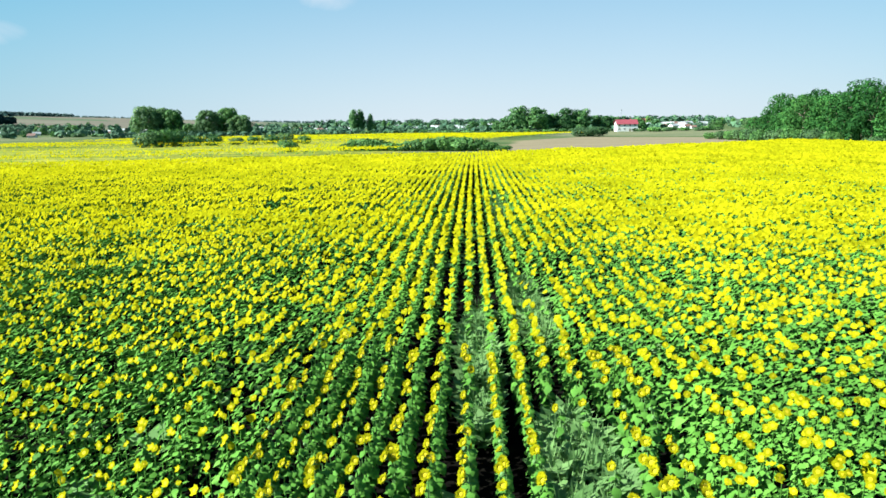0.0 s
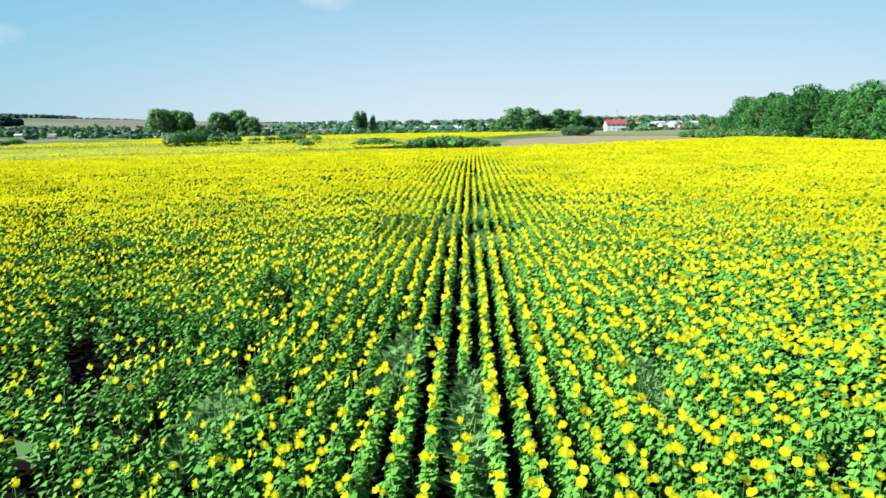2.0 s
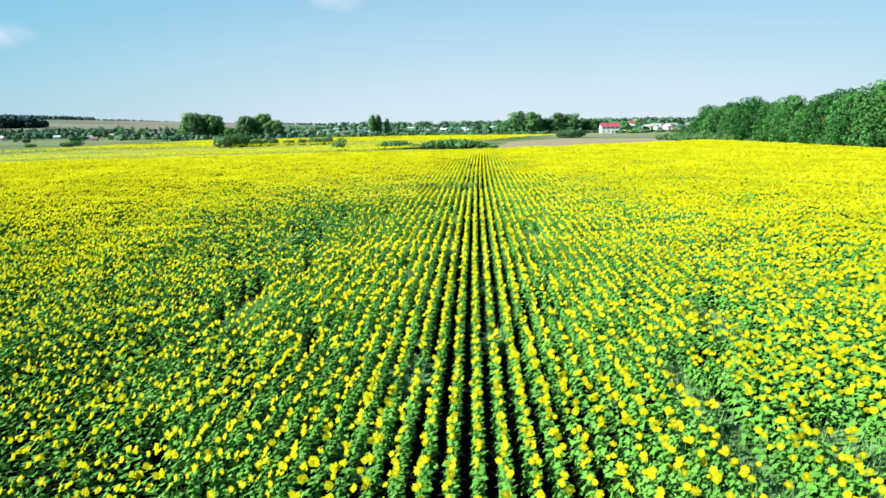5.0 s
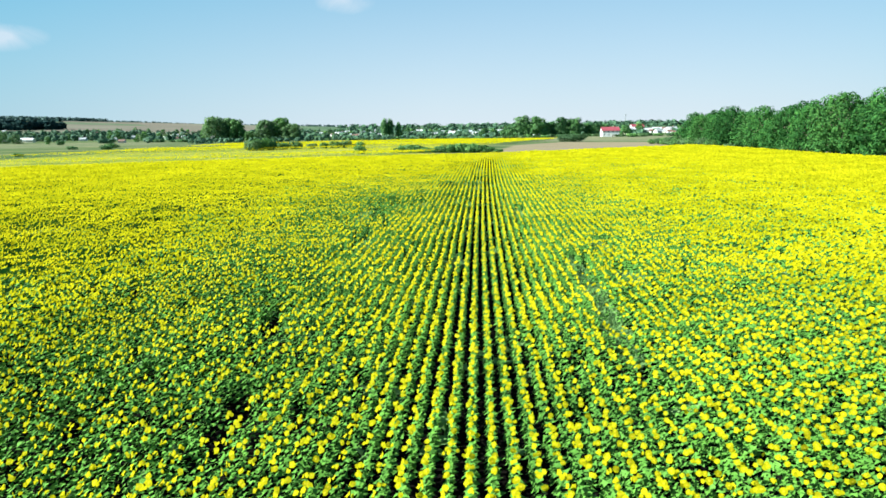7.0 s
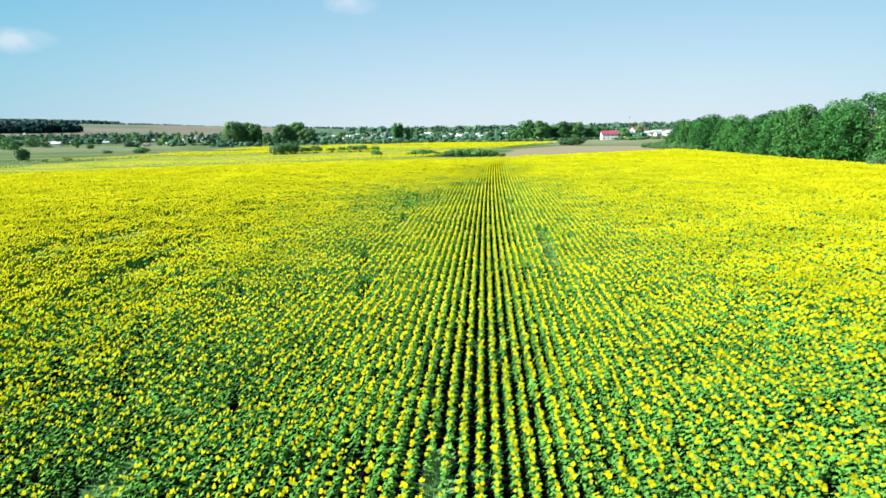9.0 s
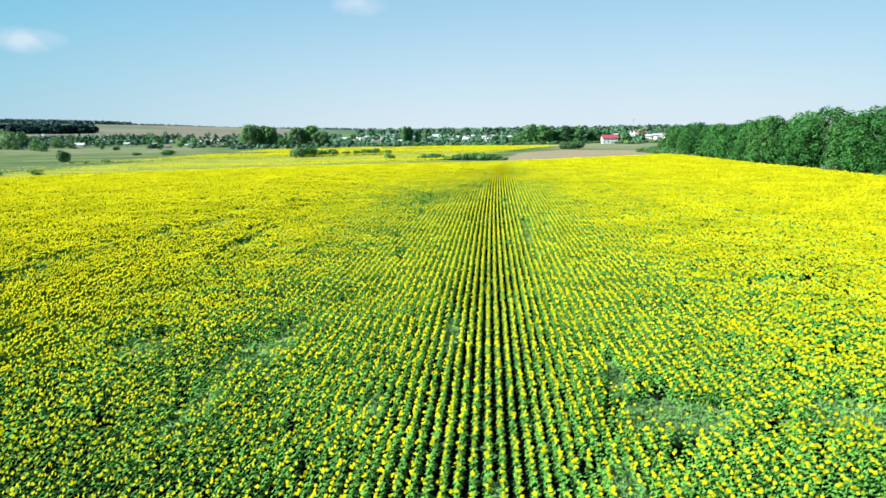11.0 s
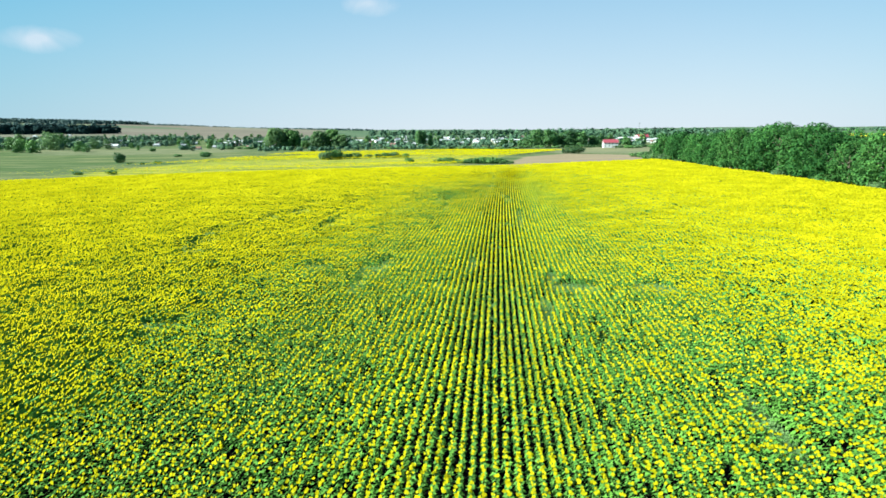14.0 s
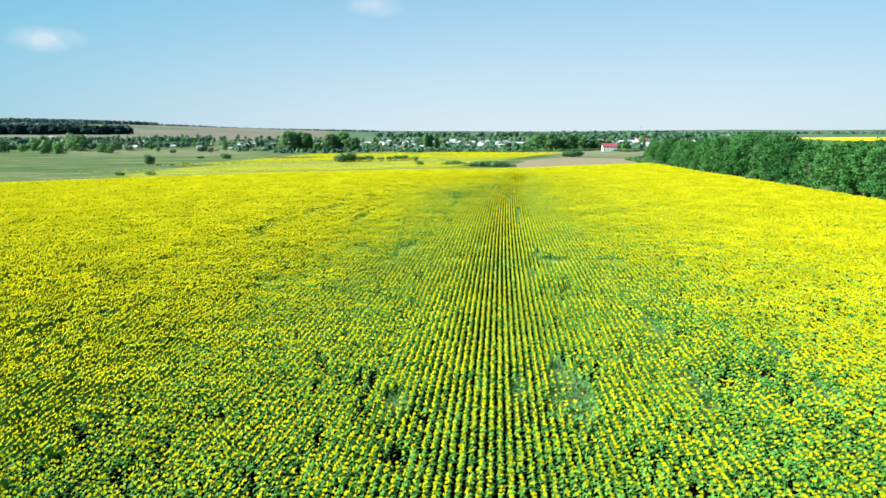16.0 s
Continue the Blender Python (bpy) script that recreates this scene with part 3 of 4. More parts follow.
    for k in range(70):
        u = k / 69
        x = -310 + 490 * u
        y = 455 + 26 * math.sin(u * 7) + 40 * max(0, -x / 300) + rng.normal() * 8
        if -260 < x < -150 or 22 < x < 118:
            y += 40
        spots.append((x, y, rng.random() * 180, 0.7 + 0.45 * rng.random(), 0.5 + 0.4 * rng.random()))
    spread_copies(old, spots)


shelterbelt()
middle_trees()


# ---------------------------------------------------------------- the village
def gable_roof(w, d, z, rise, over, thick=0.18):
    """Two pitched slabs that meet at the ridge, with closed gables under them."""
    bm = bmesh.new()
    half = d / 2 + over
    for s in (-1, 1):
        low = Vector((0, s * half, z - rise * over / (d / 2)))
        top = Vector((0, 0, z + rise))
        vs = []
        for x in (-w / 2 - over, w / 2 + over):
            for p, lift in ((low, 0), (top, 0), (top, thick), (low, thick)):
                vs.append(bm.verts.new((x, p.y, p.z + lift)))
        for f in ((0, 1, 2, 3), (7, 6, 5, 4), (0, 4, 5, 1), (1, 5, 6, 2), (2, 6, 7, 3), (3, 7, 4, 0)):
            bm.faces.new([vs[i] for i in f])
    bmesh.ops.recalc_face_normals(bm, faces=bm.faces)
    return bm


def house_walls(w, d, h, rise):
    bm = bmesh.new()
    a = [bm.verts.new(p) for p in ((-w / 2, -d / 2, -0.6), (w / 2, -d / 2, -0.6), (w / 2, d / 2, -0.6), (-w / 2, d / 2, -0.6))]
    b = [bm.verts.new(p) for p in ((-w / 2, -d / 2, h), (w / 2, -d / 2, h), (w / 2, d / 2, h), (-w / 2, d / 2, h))]
    g = [bm.verts.new((s * w / 2, 0, h + rise)) for s in (-1, 1)]
    bm.faces.new((a[0], a[1], b[1], b[0]))
    bm.faces.new((a[2], a[3], b[3], b[2]))
    bm.faces.new((a[1], a[2], b[2], g[1], b[1]))
    bm.faces.new((a[3], a[0], b[0], g[0], b[3]))
    return bm


def house(label, w, d, h, rise, wall, roof, storeys=1, bays=4, group="village houses"):
    root = tagged(new("house"), label, "house", group)
    part("wall", house_walls(w, d, h, rise), wall, root)
    top = part("roof", gable_roof(w, d, h, rise, 0.5), roof, root)
    bm = bmesh.new()
    add_box(bm, (w * 0.2, 0.5, h + rise * 0.4), (w * 0.2 + 0.7, 1.2, h + rise + 0.9), 0.03)
    part("chimney", bm, BRICK_WALL, top)
    step = w / bays
    for s in range(storeys):
        z = 1.0 + s * 2.8
        for k in range(bays):
            x = -w / 2 + step * (k + 0.5)
            if s == 0 and k == bays // 2:
                bm = bmesh.new()
                add_box(bm, (x - 0.5, -d / 2 - 0.06, -0.1), (x + 0.5, -d / 2 + 0.1, 2.05), 0.02)
                part("door", bm, WOOD, root)
                continue
            bm = bmesh.new()
            for lo, hi in (((x - 0.75, z), (x - 0.62, z + 1.5)), ((x + 0.62, z), (x + 0.75, z + 1.5)), ((x - 0.62, z), (x + 0.62, z + 0.13)), ((x - 0.62, z + 1.37), (x + 0.62, z + 1.5)), ((x - 0.05, z + 0.13), (x + 0.05, z + 1.37))):
                add_box(bm, (lo[0], -d / 2 - 0.08, lo[1]), (hi[0], -d / 2 + 0.05, hi[1]))
            win = part("window", bm, FRAME_PAINT, root)
            bm = bmesh.new()
            add_box(bm, (x - 0.62, -d / 2 - 0.03, z + 0.13), (x + 0.62, -d / 2 + 0.04, z + 1.37))
            part("pane", bm, GLASS, win)
    return root


HOUSE_SPOTS = []


def village():
    white = house("white plastered village house with a grey slate roof", 11, 8, 3.2, 2.6, WHITE_WALL, GREY_ROOF)
    pale = house("cream village house with a pale sheet-metal roof", 13, 8, 3.4, 2.4, CREAM_WALL, PALE_ROOF)
    red = house("white two-storey house with a bright red metal roof", 15, 9, 5.4, 3.0, WHITE_WALL, RED_ROOF, 2)
    tall = house("white two-storey village house with a pale roof", 16, 9, 6.0, 2.2, WHITE_WALL, PALE_ROOF, 2, 5)
    brown = house("grey rendered house with a brown tiled roof", 12, 9, 3.6, 3.2, GREY_WALL, RUST_ROOF)
    long_shed = house("long white farm building with a pale roof", 34, 9, 4.2, 1.8, WHITE_WALL, PALE_ROOF, 1, 8)
    kinds = {"w": white, "p": pale, "r": red, "b": brown, "t": tall, "l": long_shed}
    middle = "t 22 640 0 1.4;t 34 668 15 1.2;w 42 650 -10 1.3;t -40 720 10 1.2;w -16 640 8 1.0;p -2 652 -12 0.9;w 12 668 20 0.9;w 3 853 20 1.2;p 9 957 -70 1.3;b 38 999 10 1.2;w 48 930 -20 1;w -67 847 5 1;p -53 839 -10 1.1;b -35 784 70 1;w -82 810 0 1;p -223 802 10 1.1;w -215 724 60 0.8;w -149 633 0 1;p -143 660 20 0.9;b -258 1141 0 1.1;w -209 1178 15 1.2;w -121 878 -5 1;w -93 816 10 0.9;b -184 710 30 0.8;w -270 654 15 0.8;p -286 757 -10 0.9;w 68 1043 0 1.2;w 93 1098 12 1.1"
    west = "l -712 870 5 0.7;w -752 971 0 1;w -683 897 10 1;p -661 888 -10 1;w -714 999 5 1;b -706 1045 0 1.2;w -1129 1320 20 1;w -988 1186 0 0.9;p -762 891 15 0.9;w -350 559 10 0.7;w -398 677 70 0.9;p -400 707 5 1;w -423 783 -20 0.9;b -340 495 8 0.7;w -993 1081 0 1;w -631 605 10 0.9"
    east = "r 116 467 0 1.15;r 211 769 10 1.3;t 180 640 10 1.2;t 216 690 -10 1.3;w 205 688 -15 1.2;w 199 621 30 1;b 228 715 0 1.2;p 212 871 5 1.1;w 167 904 0 1.2;l 188 889 5 0.8;w 256 787 0 1.2;b 246 971 20 1.4;w 227 668 12 1.5;b 262 730 -5 0.9;p 200 760 5 1.4;w 292 800 0 1.3"
    first = {}
    for line in (middle, west, east):
        for item in line.split(";"):
            kind, x, y, turn, size = item.split()
            HOUSE_SPOTS.append((float(x), float(y)))
            m = place(float(x), float(y), float(turn), float(size) * {"r": 0.85, "t": 0.52, "l": 0.55}.get(kind, 0.7))
            if kind in first:
                copy_thing(kinds[kind], m)
            else:
                first[kind] = m
    rng = np.random.default_rng(35)
    cottage = [house("small white village house with a grey roof", 9, 7, 2.9, 2.4, WHITE_WALL, GREY_ROOF, 1, 3), house("small cream village house with a pale roof", 10, 7, 3.0, 2.3, CREAM_WALL, PALE_ROOF, 1, 3),
               house("small white cottage with a brown tiled roof", 9, 7, 2.9, 2.8, WHITE_WALL, RUST_ROOF, 1, 3)]
    for k in range(135):
        bearing, away = radians(rng.uniform(-27, 17)), rng.uniform(660, 1150)
        x, y = away * math.sin(bearing), away * math.cos(bearing) - 100
        HOUSE_SPOTS.append((x, y))
        m = place(x, y, rng.uniform(-40, 40), rng.uniform(0.65, 1.0))
        if k < 3:
            cottage[k].matrix_basis = m
        else:
            copy_thing(cottage[k % 3], m)
    for k in range(16):
        bearing, away = radians(rng.uniform(-43, -28)), rng.uniform(840, 1150)
        x, y = away * math.sin(bearing), away * math.cos(bearing) - 100
        copy_thing(kinds["wpwb"[k % 4]], place(x, y, rng.uniform(-40, 40), rng.uniform(0.55, 0.85)))
    for kind, m in first.items():
        kinds[kind].matrix_basis = m
    # lattice mast over the roofs
    mast = tagged(new("radio_mast"), "slim grey steel mast rising over the village", "mast")
    bm = bmesh.new()
    for k in range(3):
        a = k * math.tau / 3
        add_tube(bm, (1.1 * math.cos(a), 1.1 * math.sin(a), 0), (0.2 * math.cos(a), 0.2 * math.sin(a), 28), 0.14, 0.09, 5)
    for j in range(14):
        for k in range(3):
            a, b, r0, r1 = k * math.tau / 3, (k + 1) * math.tau / 3, 1.1 - 0.064 * j, 1.1 - 0.064 * (j + 1)
            add_tube(bm, (r0 * math.cos(a), r0 * math.sin(a), j * 2.0), (r1 * math.cos(b), r1 * math.sin(b), j * 2.0 + 2.0), 0.05, 0.05, 4)
    part("lattice", bm, STEEL, mast)
    bm = bmesh.new()
    bmesh.ops.create_cone(bm, cap_ends=True, segments=10, radius1=1.3, radius2=1.3, depth=3.0, matrix=Matrix.Translation((0, 0, 27)))
    part("tank", bm, STEEL, mast)
    mast.matrix_basis = place(322, 1340)


def village_trees():
    rng = np.random.default_rng(33)
    protos = [tree("village_tree", "leafy broadleaf tree among the village gardens", 150 + k, 10, 11, (DARK_LEAF, SHRUB_LEAF, SHRUB_LEAF, WILLOW_LEAF)[k], 230, 1.9, "broad", -0.08, "village trees") for k in range(4)]
    spots = []
    for k in range(420):
        bearing = radians(rng.uniform(-44, 24))
        away = 680 + 850 * rng.random() ** 1.2
        x, y = away * math.sin(bearing) * 1.05, away * math.cos(bearing) - 100
        if any(abs(math.degrees(math.atan2(x, y + 100) - math.atan2(hx, hy + 100))) < 0.35 and math.hypot(x, y) < math.hypot(hx, hy) for hx, hy in HOUSE_SPOTS[::2]):
            continue
        if len(spots) < 296:
            spots.append((x, y, rng.random() * 360, 0.50 + 0.50 * rng.random() ** 2, 0.85 + 0.4 * rng.random()))
    spread_copies(protos, spots)


def woodland_strip(name, label, seed, path, depth, height, step, leaves=None):
    """Far woods: one joined mass of crowns along a line."""
    rng = np.random.default_rng(seed)
    vs, ts, n = [], [], 0
    for (x0, y0), (x1, y1) in zip(path[:-1], path[1:]):
        count = max(2, int(math.hypot(x1 - x0, y1 - y0) / step))
        for k in range(count):
            u = (k + rng.random()) / count
            x, y = x0 + (x1 - x0) * u + rng.normal() * depth * 0.3, y0 + (y1 - y0) * u + rng.normal() * depth
            h = height * (0.8 + 0.35 * rng.random())
            w = max(step * 0.9, height * 0.42) * (0.65 + 0.8 * rng.random())
            blobs = [(x, y, float(ground_z(x, y)) + h * 0.5, w, w, h * 0.52)]
            v, t = leaf_cards(rng, blobs, 40, w * 0.85)
            vs.append(v)
            ts.append(t + n)
            n += len(v)
    return tagged(new(name, arrays_mesh(name, np.concatenate(vs), np.concatenate(ts), [leaves or HAZED_WOODLAND])), label, "woodland", kind="stuff")


def polar(bearing, away):
    return (away * math.sin(radians(bearing)), away * math.cos(radians(bearing)) - 100)


village()
village_trees()
woodland_strip("dark_wood", "dark plantation wood on the far slope", 41, [polar(b, 1800) for b in (-48, -45, -42, -39, -36, -34.6)], 22, 18.5, 1.0, PLANTATION)
woodland_strip("ridge_wood", "thin dark woodland along the far ridge", 42, [polar(b, 3350) for b in (-48, -44, -40, -36, -31)], 40, 16, 2.6, HAZE_BLUE_WOOD)
woodland_strip("ridge_wood", "broad wooded slope under the far ridge", 54, [polar(b, 2950) for b in (-48, -44, -40, -36, -34.2)], 110, 15, 2.6, HAZE_BLUE_WOOD)
woodland_strip("ridge_wood", "wooded hollow behind the dark plantation", 55, [polar(b, 2450) for b in (-48, -44, -40, -37)], 90, 13, 3.4, HAZE_BLUE_WOOD)
woodland_strip("ridge_wood", "scattered tree line along the far horizon", 43, [polar(b, 3300) for b in (-31, -24, -18, -12)], 40, 9, 3.5, HAZE_BLUE_WOOD)
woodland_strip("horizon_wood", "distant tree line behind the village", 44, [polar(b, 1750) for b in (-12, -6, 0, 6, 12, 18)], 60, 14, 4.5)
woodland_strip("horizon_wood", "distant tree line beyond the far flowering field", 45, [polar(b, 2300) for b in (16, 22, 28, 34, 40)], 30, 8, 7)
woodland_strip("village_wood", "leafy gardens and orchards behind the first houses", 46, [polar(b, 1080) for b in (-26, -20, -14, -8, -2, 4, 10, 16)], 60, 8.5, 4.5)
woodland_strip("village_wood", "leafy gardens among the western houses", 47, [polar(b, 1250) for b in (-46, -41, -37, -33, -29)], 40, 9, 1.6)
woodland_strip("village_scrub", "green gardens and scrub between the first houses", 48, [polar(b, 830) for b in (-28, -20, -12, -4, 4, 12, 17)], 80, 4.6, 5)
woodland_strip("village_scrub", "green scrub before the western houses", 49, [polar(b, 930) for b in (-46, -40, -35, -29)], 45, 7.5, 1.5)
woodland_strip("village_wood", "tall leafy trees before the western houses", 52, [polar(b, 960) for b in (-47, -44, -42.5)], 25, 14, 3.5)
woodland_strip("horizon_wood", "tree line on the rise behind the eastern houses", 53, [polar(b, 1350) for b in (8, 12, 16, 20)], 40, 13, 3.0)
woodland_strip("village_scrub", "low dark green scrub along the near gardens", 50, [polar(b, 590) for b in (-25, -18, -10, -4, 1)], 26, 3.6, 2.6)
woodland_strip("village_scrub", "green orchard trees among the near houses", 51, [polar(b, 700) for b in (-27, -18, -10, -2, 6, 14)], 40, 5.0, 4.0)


# ---------------------------------------------------------------- the sunflowers
ROW, GAP = 0.70, 0.30


def row_x(k, y):
    """The seed rows bow very slightly over the length of the field."""
    return ROW * k - 0.13 + 6e-5 * (y + 45) ** 2


# places in the crop where few or no plants came up: x, y, half width, half length
WEEDY = [(0.4, 18.8, 0.45, 4.6), (2.6, 24.6, 0.5, 4.5), (2.5, 12.4, 0.75, 2.6), (2.8, 54, 0.8, 8), (-5.0, -11.8, 0.5, 2.2), (-0.6, -8.1, 0.35, 2.6), (6.4, -10, 0.65, 2.2), (1.55, -12.1, 0.35, 3), (-12, -22, 0.5, 4.0),
         (7.9, -20.8, 0.55, 3.8), (-0.3, -28, 0.5, 1.4), (-0.8, -34.5, 0.4, 1.6), (1.6, -25, 0.3, 3.2), (-7.9, -42, 0.7, 3.2), (14.2, -43.5, 0.45, 3.5), (13.9, -56, 1.0, 1.7), (1.1, -50, 0.3, 1.6), (16.3, -20.3, 1.0, 1.1), (4.2, -45.7, 0.3, 0.9)]
WEEDY_BACK = [(10.6, -60, 0.6, 12), (25.2, -51, 0.5, 8), (13.7, -119.4, 0.6, 3), (26.4, -125, 2.6, 2.4), (16, -125.5, 3.0, 2.3), (1.9, -111, 0.4, 4.5), (-1.8, -124.7, 0.5, 1.5), (14.0, -184, 1.5, 6.0), (12.6, -184.5, 0.8, 3.2), (12.9, -178, 0.7, 4),
              (9.1, -183, 0.45, 4), (25.2, -163.5, 0.8, 6.0), (25.2, -181.4, 0.8, 5.5), (36.2, -171, 0.85, 4.4), (36.5, -181, 0.9, 2.6), (-1.6, -187, 0.9, 2.2), (11.8, -136, 0.7, 5)]
THIN = [(-30.3, -143.9, 2.4, 1.3), (-52, -71, 2.4, 5), (-48, -62, 2.2, 5), (-44.5, -51, 2.2, 6), (-46.5, -33, 3.5, 3), (-31, -71, 1.4, 13), (-34.2, -57.5, 1.0, 6), (-49.5, -94, 2.0, 7), (-47, -104, 1.5, 4), (-52, -84, 1.8, 4),
        (-22, -114.7, 2.2, 2.4), (-11.3, -113.3, 0.9, 5.5), (-12.7, -125.5, 0.9, 3.5), (36.2, -93.4, 6, 1.8), (84, -82.4, 3, 1.4), (92, -84.8, 3.5, 2), (-15.1, 49.3, 1.0, 2), (-46, 87.3, 5, 1.5), (-45.6, 63.7, 1.4, 2), (-12.9, -116.5, 1.6, 3)]
BARE = [(-6.1, -140, 0.7, 1.4), (-46.5, -170.7, 1.0, 3), (-6.5, -193, 0.6, 1.6), (-10.6, -179, 0.6, 1.4), (-4.5, -185, 0.4, 4), (-18.4, -200, 0.8, 1.2), (28.3, -166, 1.3, 0.9), (-9.1, -67, 0.6, 3.2), (-8.8, -42, 0.5, 5), (-6, -2, 1.6, 1),
        (-6, -56, 0.5, 0.9), (-18.4, 7.2, 1.6, 1.8), (-10.4, -8.3, 0.9, 1), (-6.5, -12.4, 0.8, 0.9), (-5.5, -8.4, 0.4, 1), (-9.9, 5.8, 0.7, 0.9), (-4.7, 5.9, 0.4, 1.6), (-14.8, 8.9, 0.6, 1.4), (-17.3, 4.4, 0.9, 1.1), (-6.3, 15.9, 0.6, 1.1), (-13.8, -29, 0.8, 2.5)]


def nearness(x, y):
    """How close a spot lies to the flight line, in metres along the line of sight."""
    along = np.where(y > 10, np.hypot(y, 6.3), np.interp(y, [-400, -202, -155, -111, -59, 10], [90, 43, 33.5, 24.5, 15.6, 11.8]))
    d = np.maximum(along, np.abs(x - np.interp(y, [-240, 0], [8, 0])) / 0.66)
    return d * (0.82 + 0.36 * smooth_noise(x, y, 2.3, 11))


def in_field(x, y):
    return (y < field_end(x)) & (x < field_side(y) - 0.5)


def sparse(x, y):
    """1 where the crop failed, 0 where it stands."""
    ragged = 0.65 + 0.7 * smooth_noise(x, y, 1.1, 21)
    s = np.zeros(len(x))
    for spots, failed in ((WEEDY, 0.97), (WEEDY_BACK, 0.95), (THIN, 0.72), (BARE, 0.95)):
        for px, py, a, b in spots:
            near = (np.abs(x - px) < 2 * a) & (np.abs(y - py) < 2 * b)
            if near.any():
                r = np.hypot((x[near] - px) / a, (y[near] - py) / b)
                s[near] = np.maximum(s[near], (r < ragged[near]) * failed)
    wild = smooth_noise(x, y * 0.5, 3.4, 22) * 0.6 + smooth_noise(x, y, 1.2, 23) * 0.4
    s = np.maximum(s, (wild > 0.80) * 0.8)
    # a few seeds missed here and there along every row
    s = np.maximum(s, (smooth_noise(x * 1.6, y, 0.8, 26) > 0.80) * 0.75)
    # thin, uneven stand to the west of the flight line
    west = np.exp(-((x + 11) / 7.5) ** 2 - ((y + 18) / 24) ** 2)
    clumps = smooth_noise(x, y, 0.9, 24) * 0.6 + smooth_noise(x, y, 2.2, 25) * 0.4
    return np.maximum(s, (clumps > 0.78 - 0.40 * west) * (0.15 + 0.82 * west))


def blooming(x, y, rng):
    """Which plants carry an open flower."""
    wide = smooth_noise(x, y * 0.6, 9.0, 31) * 0.55 + smooth_noise(x, y, 2.5, 32) * 0.45
    share = 0.97 + 0.7 * (wide - 0.5) - 0.14 * np.exp(-((y + 14) / 18) ** 2)
    share = share - 0.22 * np.clip((-4 - x) / 5, 0, 1) * np.clip((x + 24) / 8, 0, 1) * np.clip((8 - y) / 20, 0, 1) * np.clip((y + 125) / 25, 0, 1)
    share = share - 0.18 * np.exp(-((x + 9) / 5) ** 2 - ((y + 26) / 12) ** 2)
    # fewer open flowers in the poor patches, and along the eastern drills at the near end
    for px, py, a, b in THIN:
        share = share - 0.45 * np.exp(-((x - px) / a) ** 2 - ((y - py) / b) ** 2)
    streak = smooth_noise(x, y * 0.16, 2.2, 34)
    share = share - np.clip((x - 8) / 8, 0, 1) * np.clip((-120 - y) / 40, 0, 1) * np.clip((streak - 0.5) * 1.6, 0, 0.4)
    return rng.random(len(x)) < np.clip(share, 0.12, 0.97)


def vigour(y):
    """How large the flower heads are along the field: smaller where the flight begins."""
    return np.interp(y, [-130, -90, -40, 15, 50], [0.95, 1.05, 1.03, 0.98, 1.30])


def in_view(x, y):
    """The part of the field that the flight overlooks."""
    return (x > -0.89 * (y + 246) - 2) & (x < 14 + 0.60 * (y + 246)) & (y > -262)


def stand(rng, gap, keep):
    """Plant positions along all rows, with the spacing gap, where keep(x, y) holds."""
    k = np.arange(-430, 205)
    y = np.arange(-300, 206, gap)
    K, Y = np.meshgrid(k, y)
    K, Y = K.ravel(), Y.ravel()
    X = row_x(K, Y)
    ok = in_field(X, Y) & keep(X, Y)
    X, Y = X[ok], Y[ok]
    X = X + rng.normal(size=len(X)) * 0.03
    Y = Y + (rng.random(len(Y)) - 0.5) * gap * 0.8
    bad = sparse(X, Y) * 0.88
    ok = rng.random(len(X)) > bad
    return X[ok], Y[ok]


def leaf_shape(folded):
    """A heart-shaped leaf 1 m long: folded along its midrib, or one plain blade."""
    if folded:
        return np.array([(0.0, 0.0, 0.02), (0.30, 0.46, -0.06), (0.30, -0.46, -0.06), (1.0, 0.0, -0.14)]), np.array([(0, 3, 1), (0, 2, 3)])
    return np.array([(0.0, 0.44, 0.0), (0.05, -0.46, 0.0), (1.0, 0.0, -0.10)]), np.array([(0, 1, 2)])


